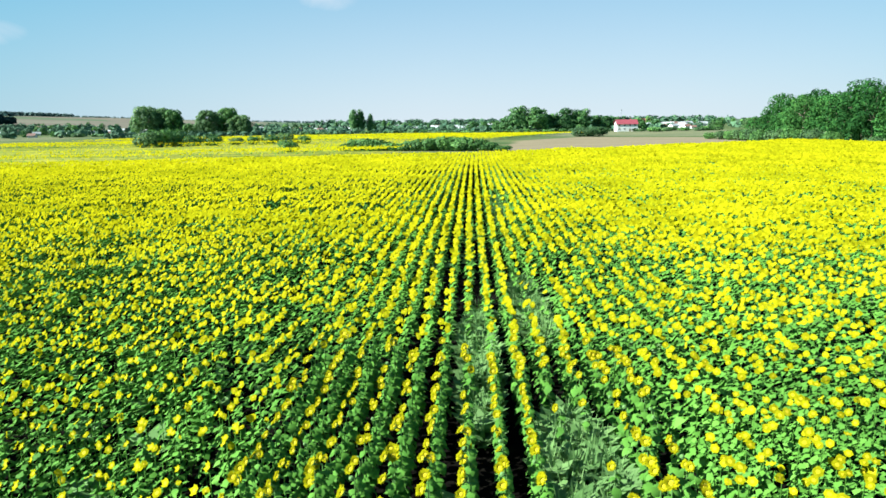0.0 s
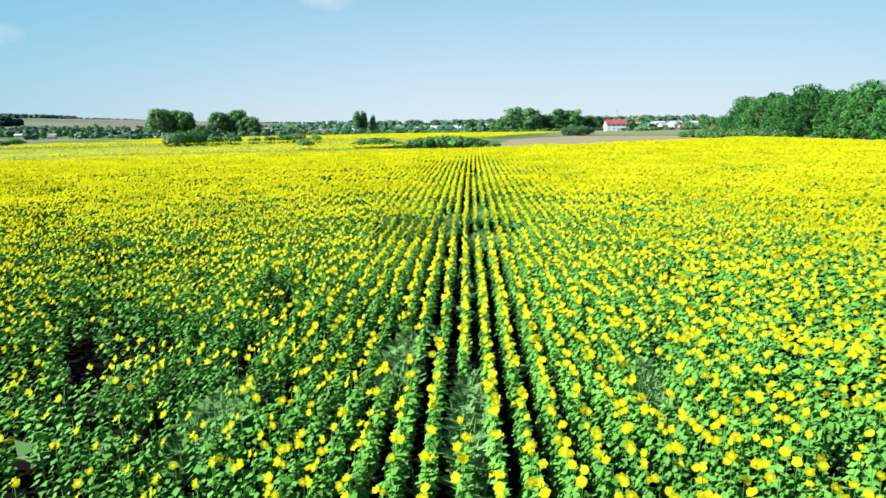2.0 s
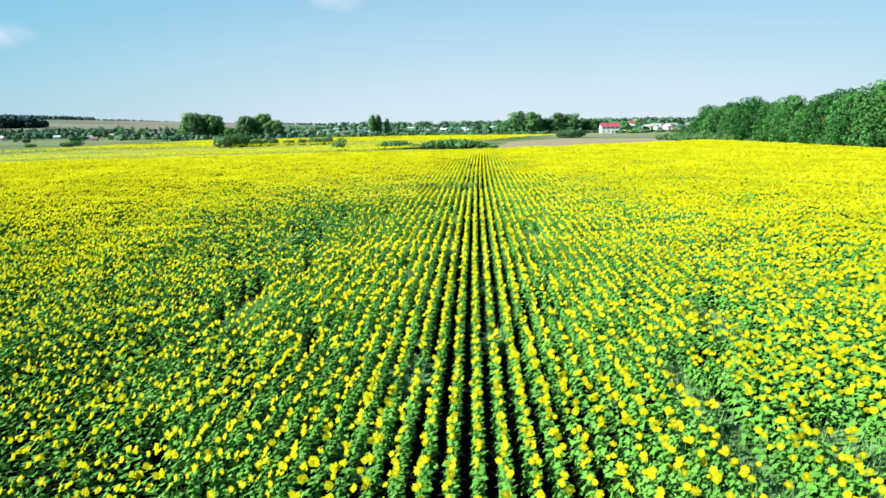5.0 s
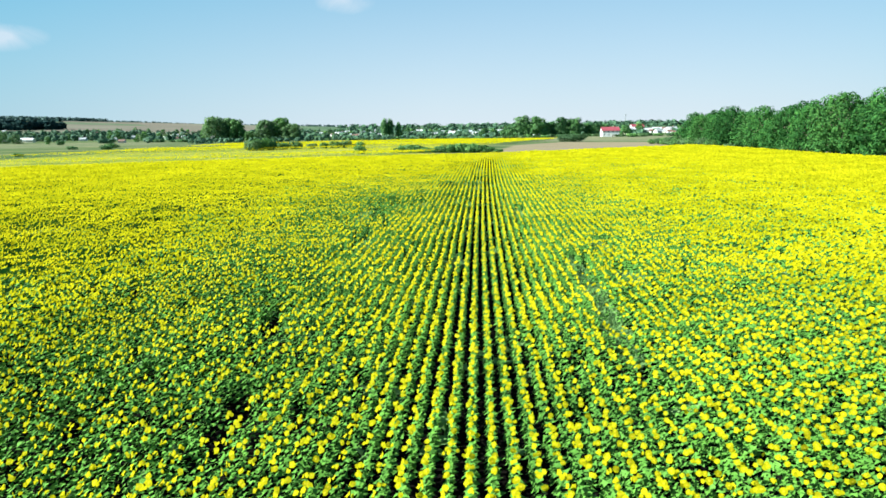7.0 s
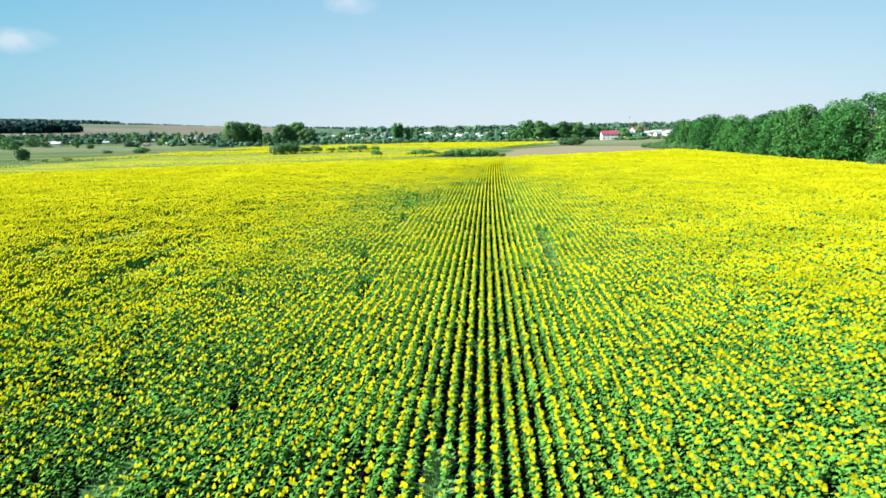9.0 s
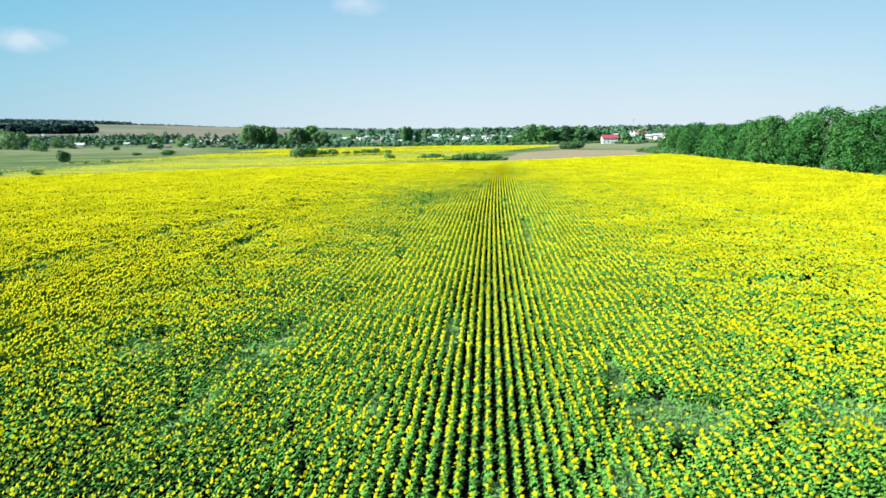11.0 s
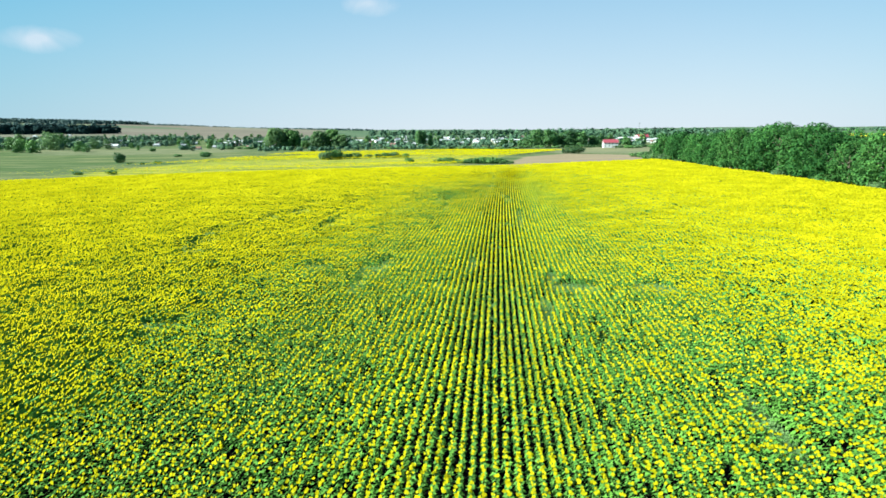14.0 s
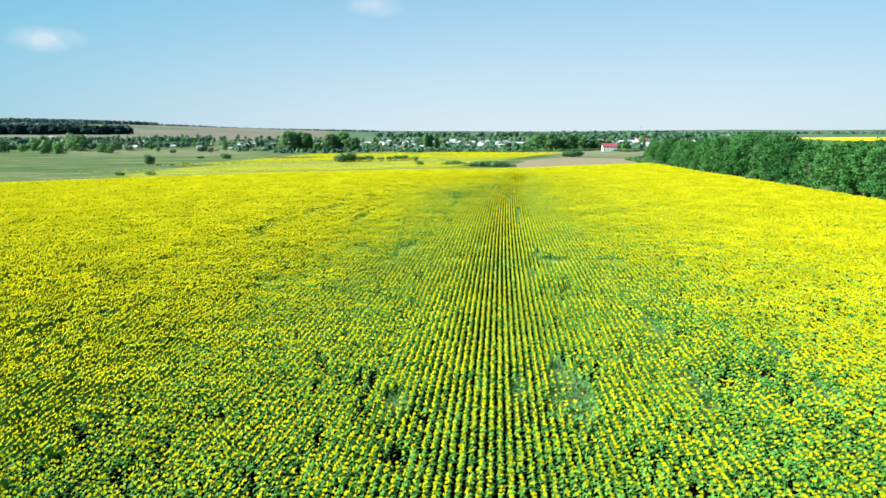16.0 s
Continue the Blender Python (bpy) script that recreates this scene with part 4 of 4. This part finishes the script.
def foliage_template(seed, leaves, folded, stem, size=0.25, low=0.10, hang=0.90):
    """One plant's leaves, spiralling up a stalk 1 m high: wide and hanging below, small and raised at the top."""
    rng = np.random.default_rng(seed)
    lv, lt = leaf_shape(folded)
    vs, ts, n = [], [], 0
    for k in range(leaves):
        u = (k + 0.5) / leaves
        a = k * 2.4 + rng.random() * 0.9
        length = size * (0.75 + 0.5 * rng.random()) * (1.0 if u < 0.6 else 1.35 - 0.6 * u)
        tilt = -0.06 - hang * rng.random() if u < 0.85 else 0.25 - 0.6 * rng.random()
        p = lv * length * (1, 0.9 + 0.3 * rng.random(), 1)
        turn = rng.normal() * 0.22
        p = np.stack([p[:, 0], p[:, 1] * math.cos(turn) - p[:, 2] * math.sin(turn), p[:, 1] * math.sin(turn) + p[:, 2] * math.cos(turn)], -1)
        out = 0.03 + 0.07 * (1 - u) * rng.random() + 0.03
        px, pz = p[:, 0] * math.cos(tilt) - p[:, 2] * math.sin(tilt) + out, p[:, 0] * math.sin(tilt) + p[:, 2] * math.cos(tilt)
        q = np.stack([px * math.cos(a) - p[:, 1] * math.sin(a), px * math.sin(a) + p[:, 1] * math.cos(a), pz * 0.7 + low + (0.87 - low) * u ** 0.8], -1)
        vs.append(q)
        ts.append(lt + n)
        n += len(q)
    if stem:
        r = 0.016
        ring = np.array([(r, 0, 0), (-r * 0.5, r * 0.87, 0), (-r * 0.5, -r * 0.87, 0)])
        vs.append(np.concatenate([ring, ring * 0.7 + [0, 0, 1.0]]))
        ts.append(np.array([(0, 1, 4), (0, 4, 3), (1, 2, 5), (1, 5, 4), (2, 0, 3), (2, 3, 5)]) + n)
    return np.concatenate(vs), np.concatenate(ts)


def head_template(level):
    """A flower head facing +z, 1 m across the petals' radius: ray petals in slot 0, the disc in slot 1."""
    if level == 0:
        n = 6
        inner = [(0.40 * math.cos(k * math.tau / n), 0.40 * math.sin(k * math.tau / n), 0.0) for k in range(n)]
        outer = [((1.0 + 0.14 * math.sin(k * 2.3) if k % 2 else 0.88) * math.cos(k * math.tau / (2 * n)), (1.0 + 0.14 * math.sin(k * 2.3) if k % 2 else 0.88) * math.sin(k * math.tau / (2 * n)), 0.34 if k % 4 == 1 else 0.14 if k % 2 else -0.12) for k in range(2 * n)]
        v = np.array(inner + outer + [(0, 0, 0.14)])
        t, s = [], []
        for k in range(n):
            a, b = k, (k + 1) % n
            o0, o1, o2 = n + 2 * k, n + 2 * k + 1, n + (2 * k + 2) % (2 * n)
            t += [(a, o0, o1), (a, o1, b), (b, o1, o2)]
            s += [0, 0, 0]
            t.append((a, b, 3 * n))
            s.append(1)
        # the green back of the head
        v = np.concatenate([v, [(0.62, 0, -0.05), (-0.1, 0.6, -0.05), (-0.66, 0.05, -0.05), (0.05, -0.62, -0.05)]])
        t += [(3 * n + 1, 3 * n + 3, 3 * n + 2), (3 * n + 1, 3 * n + 4, 3 * n + 3)]
        s += [2, 2]
        return v, np.array(t), np.array(s)
    n = 7 if level == 1 else 5
    v = [((1.0 if k % 2 else 0.9) * math.cos(k * math.tau / n), (1.0 if k % 2 else 0.9) * math.sin(k * math.tau / n), 0.28 if k % 2 else -0.10) for k in range(n)] + [(0, 0, 0.12)]
    if level == 1:
        t = [(k, (k + 1) % n, n) for k in range(n)]
        m = len(v)
        v += [(0.36 * math.cos(k * math.tau / 3), 0.36 * math.sin(k * math.tau / 3), 0.16) for k in range(3)]
        v += [(0.72, 0, -0.12), (-0.4, 0.66, -0.12), (-0.4, -0.66, -0.12)]
        t += [(m, m + 1, m + 2), (m + 3, m + 5, m + 4)]
        return np.array(v), np.array(t), np.array([0] * n + [1, 2])
    if level == 4:
        return np.array([(1.0, 0, 0.04), (-0.55, 0.85, 0.02), (-0.45, -0.9, 0)]), np.array([(0, 1, 2)]), np.zeros(1, int)
    if level == 3:
        return np.array([(1.1, 0, 0.05), (0, 0.9, 0), (-1.0, 0, 0.05), (0, -0.95, 0)]), np.array([(0, 1, 2), (0, 2, 3)]), np.zeros(2, int)
    t = [(0, 1, 2), (0, 2, 3), (0, 3, 4)]
    return np.array(v[:n]), np.array(t), np.zeros(3, int)


def stamp(v, t, x, y, z, turn, sx, sz, across=1.0, sunward=0.0):
    """Copies of a template, turned about z and scaled, joined into arrays. across: how far they spread over the row; sunward: how far the leaves lean to the western sun."""
    c, s = np.cos(turn)[:, None], np.sin(turn)[:, None]
    X = (v[None, :, 0] * c - v[None, :, 1] * s) * sx[:, None] * across + x[:, None]
    Y = (v[None, :, 0] * s + v[None, :, 1] * c) * sx[:, None] + y[:, None]
    Z = v[None, :, 2] * sz[:, None] + z[:, None] + sunward * (X - x[:, None])
    V = np.stack([X, Y, Z], -1).reshape(-1, 3)
    T = (t[None] + (np.arange(len(x)) * len(v))[:, None, None]).reshape(-1, 3)
    return V, T


SUNWARD = 0.42


def head_frames(rng, count):
    """Flower heads look towards the sun's side of the field, up a little, each in its own way."""
    n = np.stack([-0.36 + 0.24 * rng.normal(size=count), -0.53 + 0.24 * rng.normal(size=count), 0.48 + 0.22 * rng.normal(size=count)], -1)
    n /= np.linalg.norm(n, axis=1)[:, None]
    a = np.cross(n, np.array([0.3, 0.2, 1.0]))
    a /= np.linalg.norm(a, axis=1)[:, None]
    return a, np.cross(n, a), n


def stamp_heads(v, t, s, rng, x, y, z, r):
    a, b, n = head_frames(rng, len(x))
    spin = rng.random(len(x)) * math.tau
    vx = v[None, :, 0] * np.cos(spin)[:, None] - v[None, :, 1] * np.sin(spin)[:, None]
    vy = v[None, :, 0] * np.sin(spin)[:, None] + v[None, :, 1] * np.cos(spin)[:, None]
    p = (vx[..., None] * a[:, None] + vy[..., None] * b[:, None] + v[None, :, 2, None] * n[:, None]) * r[:, None, None]
    c = np.stack([x, y, z], -1) + n * 0.05
    V = (p + c[:, None]).reshape(-1, 3)
    T = (t[None] + (np.arange(len(x)) * len(v))[:, None, None]).reshape(-1, 3)
    return V, T, np.tile(s, len(x))


class Pile:
    """Gathers arrays for one joined mesh."""

    def __init__(self):
        self.v, self.t, self.s, self.n = [], [], [], 0

    def add(self, v, t, s=None):
        self.v.append(v)
        self.t.append(t + self.n)
        self.s.append(np.zeros(len(t), int) if s is None else s)
        self.n += len(v)

    def mesh(self, name, mats):
        return arrays_mesh(name, np.concatenate(self.v), np.concatenate(self.t), mats, np.concatenate(self.s))


def plant_height(x, y, rng):
    return 1.14 + 0.35 * smooth_noise(x, y, 6.0, 51) + 0.34 * smooth_noise(x, y, 1.3, 52) + 0.09 * rng.normal(size=len(x))


# the stretch of the plan where single plants stand as things of their own
BED = (-4.55, 4.75, 9.6, 17.9)


def in_bed(x, y):
    return (x > BED[0]) & (x < BED[1]) & (y > BED[2]) & (y < BED[3])


def single_sunflowers():
    """The plants that stand nearest to the flight line, one by one."""
    rng = np.random.default_rng(61)
    label = "green sunflower plant with an open yellow flower head"
    bare = "green leafy sunflower plant whose flower is still closed"
    fine = np.array([(0, 0, 0), (0.18, 0.30, 0.02), (0.18, -0.30, 0.02), (0.45, 0.42, 0.05), (0.45, -0.42, 0.05), (0.3, 0, 0.09), (0.62, 0, 0.06), (0.78, 0.22, -0.05), (0.78, -0.22, -0.05), (1.0, 0, -0.24)])
    ft = np.array([(0, 5, 1), (0, 2, 5), (1, 5, 3), (5, 2, 4), (3, 5, 6), (5, 4, 6), (3, 6, 7), (6, 4, 8), (7, 6, 9), (6, 8, 9)])
    leaf_me = arrays_mesh("leaf", fine, ft, [LEAF])
    protos = []
    for p in range(6):
        closed = p >= 4
        root = tagged(new("sunflower"), bare if closed else label, "sunflower", "sunflowers nearest the flight line")
        h = 1.42 + 0.05 * (p % 4)
        nod = Vector((-0.09, -0.05, 0.05))
        bm = bmesh.new()
        add_tube(bm, (0, 0, -0.03), (0.01, 0.01, h * 0.6), 0.020, 0.016, 6)
        add_tube(bm, (0.01, 0.01, h * 0.6), (0, 0, h), 0.016, 0.012, 6)
        add_tube(bm, (0, 0, h), nod + Vector((0, 0, h)), 0.012, 0.012, 6)
        part("stalk", bm, STALK, root)
        for k in range(11):
            u = (k + 0.5) / 11
            leaf = new("leaf", leaf_me)
            leaf.parent = root
            size = (0.27 if u < 0.7 else 0.20) * (0.85 + 0.3 * rng.random())
            leaf.matrix_basis = Matrix.LocRotScale((0, 0, h * (0.14 + 0.82 * u)), Euler((0, 0.95 - 0.75 * rng.random(), k * 2.4 + rng.random() * 0.6)), Vector((size, size, size)))
        face = Vector((-0.36 + 0.2 * rng.normal(), -0.53 + 0.2 * rng.normal(), 0.48)).normalized()
        turn = face.to_track_quat("Z", "Y").to_matrix().to_4x4()
        base = Matrix.Translation(nod + Vector((0, 0, h))) @ turn
        bm = bmesh.new()
        r = 0.05 if closed else 0.075
        bmesh.ops.create_cone(bm, cap_ends=True, segments=9, radius1=0.02, radius2=r, depth=0.05, matrix=base)
        head = part("flower_head", bm, STALK, root)
        if closed:
            bm = bmesh.new()
            bmesh.ops.create_icosphere(bm, subdivisions=1, radius=0.05, matrix=base @ Matrix.Translation((0, 0, 0.04)) @ Matrix.Diagonal((1, 1, 0.7, 1)))
            part("bud", bm, STALK, head)
        else:
            size = 0.112 + 0.008 * (p % 3)
            bm = bmesh.new()
            for layer, count, lift in ((0, 17, 0.03), (1, 13, 0.045)):
                for k in range(count):
                    a = k * math.tau / count + layer * 0.2 + rng.normal() * 0.05
                    rr = size * (1.0 - 0.12 * layer) * (0.9 + 0.2 * rng.random())
                    up = 0.02 + 0.03 * rng.random()
                    c, s = math.cos(a), math.sin(a)
                    pts = [(0.045, 0, lift), (rr * 0.65, 0.030, lift + up * 0.6), (rr, 0, lift + up), (rr * 0.65, -0.030, lift + up * 0.6)]
                    vs = [bm.verts.new(base @ Vector((x * c - y * s, x * s + y * c, z))) for x, y, z in pts]
                    bm.faces.new(vs)
            part("petals", bm, PETAL, head, "bright yellow ray petals")
            bm = bmesh.new()
            bmesh.ops.create_uvsphere(bm, u_segments=10, v_segments=5, radius=0.046, matrix=base @ Matrix.Translation((0, 0, 0.025)) @ Matrix.Diagonal((1, 1, 0.45, 1)))
            part("disc", bm, DISC, head, "golden yellow seed disc")
        protos.append(root)
    x, y = stand(rng, GAP, in_bed)
    open_flower = blooming(x, y, rng)
    h = plant_height(x, y, rng) / 1.48
    order = np.arange(len(x))[:330]
    waiting = {}
    for i in order:
        k = int(rng.integers(0, 4)) if open_flower[i] else 4 + int(rng.integers(0, 2))
        m = Matrix.LocRotScale((x[i], y[i], 0), Euler((0, 0, radians(float(rng.normal() * 22)))), Vector((1, 1, 1)) * float(h[i]))
        if k in waiting:
            copy_thing(protos[k], m)
        else:
            waiting[k] = m
    for k, m in waiting.items():
        protos[k].matrix_basis = m


def sunflower_crop():
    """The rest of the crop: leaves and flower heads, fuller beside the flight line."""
    rng = np.random.default_rng(62)
    green, gold = Pile(), Pile()

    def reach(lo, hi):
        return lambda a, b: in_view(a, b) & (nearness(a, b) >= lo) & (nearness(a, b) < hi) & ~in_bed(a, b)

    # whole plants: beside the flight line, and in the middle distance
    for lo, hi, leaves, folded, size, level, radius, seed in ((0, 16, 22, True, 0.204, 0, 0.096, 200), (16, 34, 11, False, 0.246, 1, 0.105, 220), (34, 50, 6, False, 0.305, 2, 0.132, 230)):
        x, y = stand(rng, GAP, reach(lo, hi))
        h = plant_height(x, y, rng)
        pick = rng.integers(0, 5, len(x))
        for k in range(5):
            v, t = foliage_template(seed + k, leaves, folded, folded, size, 0.10 if lo < 30 else 0.30, 0.66 if lo < 16 else 0.50)
            i = pick == k
            n = int(i.sum())
            green.add(*stamp(v, t, x[i], y[i], np.zeros(n), rng.random(n) * math.tau, 0.85 + 0.3 * rng.random(n), h[i], 0.88 if lo < 34 else 1.0, SUNWARD))
        i = blooming(x, y, rng)
        v, t, s = head_template(level)
        gold.add(*stamp_heads(v, t, s, rng, x[i] + 0.055 * rng.normal(size=i.sum()), y[i], h[i] + 0.08, radius * vigour(y[i]) * (0.78 + 0.40 * rng.random(i.sum()))))
        j = i & (rng.random(len(x)) < np.interp(y, [-140, -50, 20, 60], [(0.4, 0.68, 0.9)[level], (0.45, 0.7, 1.0)[level], (0.45, 0.7, 1.0)[level], 1.0]))
        v, t, s = head_template(min(level + 1, 2))
        gold.add(*stamp_heads(v, t, s, rng, x[j] + 0.08 * rng.normal(size=j.sum()), y[j] + 0.14, h[j] - 0.03, radius * 0.88 * vigour(y[j]) * (0.7 + 0.4 * rng.random(j.sum()))))
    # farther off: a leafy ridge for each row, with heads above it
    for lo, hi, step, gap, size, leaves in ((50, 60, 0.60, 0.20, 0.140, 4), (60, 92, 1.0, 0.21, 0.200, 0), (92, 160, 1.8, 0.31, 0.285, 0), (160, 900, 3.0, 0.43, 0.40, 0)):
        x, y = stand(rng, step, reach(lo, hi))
        h = plant_height(x, y, rng)
        ridge(green, rng, x, y, h * (0.70 if lo < 60 else 0.52) * (1.0 + 0.18 * rng.random(len(x))), step)
        for k in range(leaves):
            v, t = foliage_template(240 + k, 1, False, False, 0.34, 0.9)
            n = len(x)
            green.add(*stamp(v, t, x + 0.04 * rng.normal(size=n), y + (rng.random(n) - 0.5) * step, -0.14 - 0.50 * rng.random(n), rng.random(n) * math.tau, 0.8 + 0.5 * rng.random(n), h * 0.93, 0.8, SUNWARD))
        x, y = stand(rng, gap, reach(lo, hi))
        h = plant_height(x, y, rng)
        x = x + rng.normal(size=len(x)) * (0.03 if lo < 60 else 0.05 if lo < 90 else 0.09)
        i = blooming(x, y, rng) | (rng.random(len(x)) < (0.5 if lo < 80 else 0.8))
        v, t, s = head_template(2 if lo < 60 else 4)
        gold.add(*stamp_heads(v, t, s, rng, x[i], y[i], h[i] + 0.09, size * (0.75 + 0.45 * rng.random(i.sum()))))
    # to either side of the overlooked part the same rows go on
    x, y = stand(rng, 4.0, lambda a, b: ~in_view(a, b) & (a > -300))
    h = plant_height(x, y, rng)
    ridge(green, rng, x, y, h * 0.8, 4.0)
    v, t, s = head_template(3)
    for k in range(3):
        gold.add(*stamp_heads(v * (0.5, 1.3, 1.0), t, s, rng, x, y - 1.3 + 1.3 * k, h + 0.08, 0.44 + 0.1 * rng.random(len(x))))
    crop = tagged(new("sunflower_crop", green.mesh("sunflower_crop", [FOLIAGE])), "dense rows of leafy green sunflower plants over shade-darkened soil", "sunflowers", kind="stuff")
    heads = tagged(new("flower_heads", gold.mesh("flower_heads", [PETAL, DISC, FOLIAGE])), "countless open yellow sunflower heads", kind="stuff")
    heads.parent = crop


def ridge(pile, rng, x, y, top, step):
    """The leafy mass of a stretch of row: sloping flanks and an uneven top."""
    n = len(x)
    w = 0.20 + 0.08 * rng.random(n)
    half = step * (0.50 + 0.12 * rng.random(n))
    rings = []
    for end in (-1, 1):
        ends = y + end * half
        lift = top * (0.92 + 0.16 * rng.random((2, n)))
        rings += [np.stack([x - w, ends, top * 0.2], -1), np.stack([x - w * 0.62, ends, lift[0] - 0.06], -1), np.stack([x + w * 0.62, ends, lift[1] + 0.06], -1), np.stack([x + w, ends, top * 0.2], -1)]
    pts = np.stack(rings, 1)
    tt = np.array([(0, 1, 5), (0, 5, 4), (1, 2, 6), (1, 6, 5), (2, 3, 7), (2, 7, 6)])
    pile.add(pts.reshape(-1, 3), (tt[None] + (np.arange(n) * 8)[:, None, None]).reshape(-1, 3))


def flowering_strip():
    """A second, patchy stand of sunflowers beyond the end of the field, with green weedy bands."""
    rng = np.random.default_rng(63)
    n = 330000
    x, y = rng.uniform(-330, 75, n), rng.uniform(40, 425, n)
    past = y - field_end(np.minimum(x, 8))
    bound = np.interp(x, [-330, -240, -205, -190, -183, -110, -37, 5, 75], [60, 128, 216, 300, 365, 392, 412, 396, 386])
    inside = (past > 14) & (y < bound) & (x < np.interp(y, [150, 200, 250, 282, 330, 371, 372], [-30, -4, 8, 15, 36, 58, 75])) & (x > -300)
    x, y, past = x[inside], y[inside], past[inside]
    band = past + 10 * (smooth_noise(x, y, 40.0, 71) - 0.5)
    share = np.interp(band, [14, 24, 38, 55, 78, 92, 128, 145, 300], [0.0, 0.05, 0.6, 0.5, 0.25, 0.04, 0.06, 0.9, 1.0])
    share = share * np.interp(x, [-300, -238, -190, -110], [0.0, 0.10, 0.6, 1.0]) * np.where(band < 62, np.interp(x, [-215, -140], [0.0, 1.0]), 1.0)
    streaks = smooth_noise(x * 0.16, y, 7.0, 72) * 0.7 + smooth_noise(x, y, 12.0, 73) * 0.3
    i = rng.random(len(x)) < share * np.clip((streaks - 0.28) * 3.2, 0.0, 1.0)
    x, y = x[i], y[i]
    v, t, s = head_template(3)
    gold = Pile()
    gold.add(*stamp_heads(v, t, s, rng, x, y, 1.15 + 0.4 * rng.random(len(x)), 0.18 + 0.12 * rng.random(len(x))))
    far = tagged(new("flowering_strip", gold.mesh("flowering_strip", [PETAL])), "patchy far strip of yellow sunflower blooms among weeds", "sunflowers", kind="stuff")
    j = rng.random(len(x)) < 0.10
    lv, lt = foliage_template(250, 3, False, False)
    green = Pile()
    green.add(*stamp(lv * np.array([3.0, 3.0, 1.0]), lt, x[j], y[j], np.zeros(j.sum()), rng.random(j.sum()) * math.tau, np.ones(j.sum()), np.full(j.sum(), 1.25)))
    leaves = tagged(new("strip_foliage", green.mesh("strip_foliage", [FOLIAGE])), "green leaves under the far blooms", kind="stuff")
    leaves.parent = far


def weeds():
    """Dry grassy weeds where the crop failed, and thinly between the rows."""
    rng = np.random.default_rng(64)
    xs, ys = [], []
    for spots, thick in ((WEEDY, 80), (WEEDY_BACK, 80), (THIN, 12)):
        for px, py, a, b in spots:
            count = int(min(2600, thick * a * b * math.pi))
            r, ang = np.sqrt(rng.random(count)) * 1.05, rng.random(count) * math.tau
            xs.append(px + a * r * np.cos(ang))
            ys.append(py + b * r * np.sin(ang))
    k = rng.integers(-26, 40, 3000)
    y = rng.uniform(-200, 40, 3000)
    x = row_x(k + 0.5, y) + rng.normal(size=3000) * 0.08
    i = smooth_noise(x, y, 4.0, 81) > 0.62
    xs.append(x[i])
    ys.append(y[i])
    x, y = np.concatenate(xs), np.concatenate(ys)
    n = len(x)
    tuft_v, tuft_t = [], []
    for j in range(4):
        a = j * 1.57 + 0.3
        c, s = math.cos(a), math.sin(a)
        wide, lean, tall = ((0.05, 0.22, 0.46), (0.20, 0.40, 0.20), (0.20, 0.38, 0.34), (0.20, 0.36, 0.27))[j]
        base = 0.04 if wide < 0.1 else tall - 0.10
        tuft_v += [(-wide * s, wide * c, base), (wide * s, -wide * c, base), (lean * c, lean * s, tall)]
        tuft_t.append((3 * j, 3 * j + 1, 3 * j + 2))
    v, t = stamp(np.array(tuft_v), np.array(tuft_t), x, y, np.zeros(n), rng.random(n) * math.tau, 0.9 + 0.8 * rng.random(n), 1.3 + 1.2 * rng.random(n))
    tagged(new("weeds", arrays_mesh("weeds", v, t, [WEED])), "pale grey-green grassy weeds in gaps between the rows", "weeds", kind="stuff")


flowering_strip()
weeds()
sunflower_crop()
single_sunflowers()
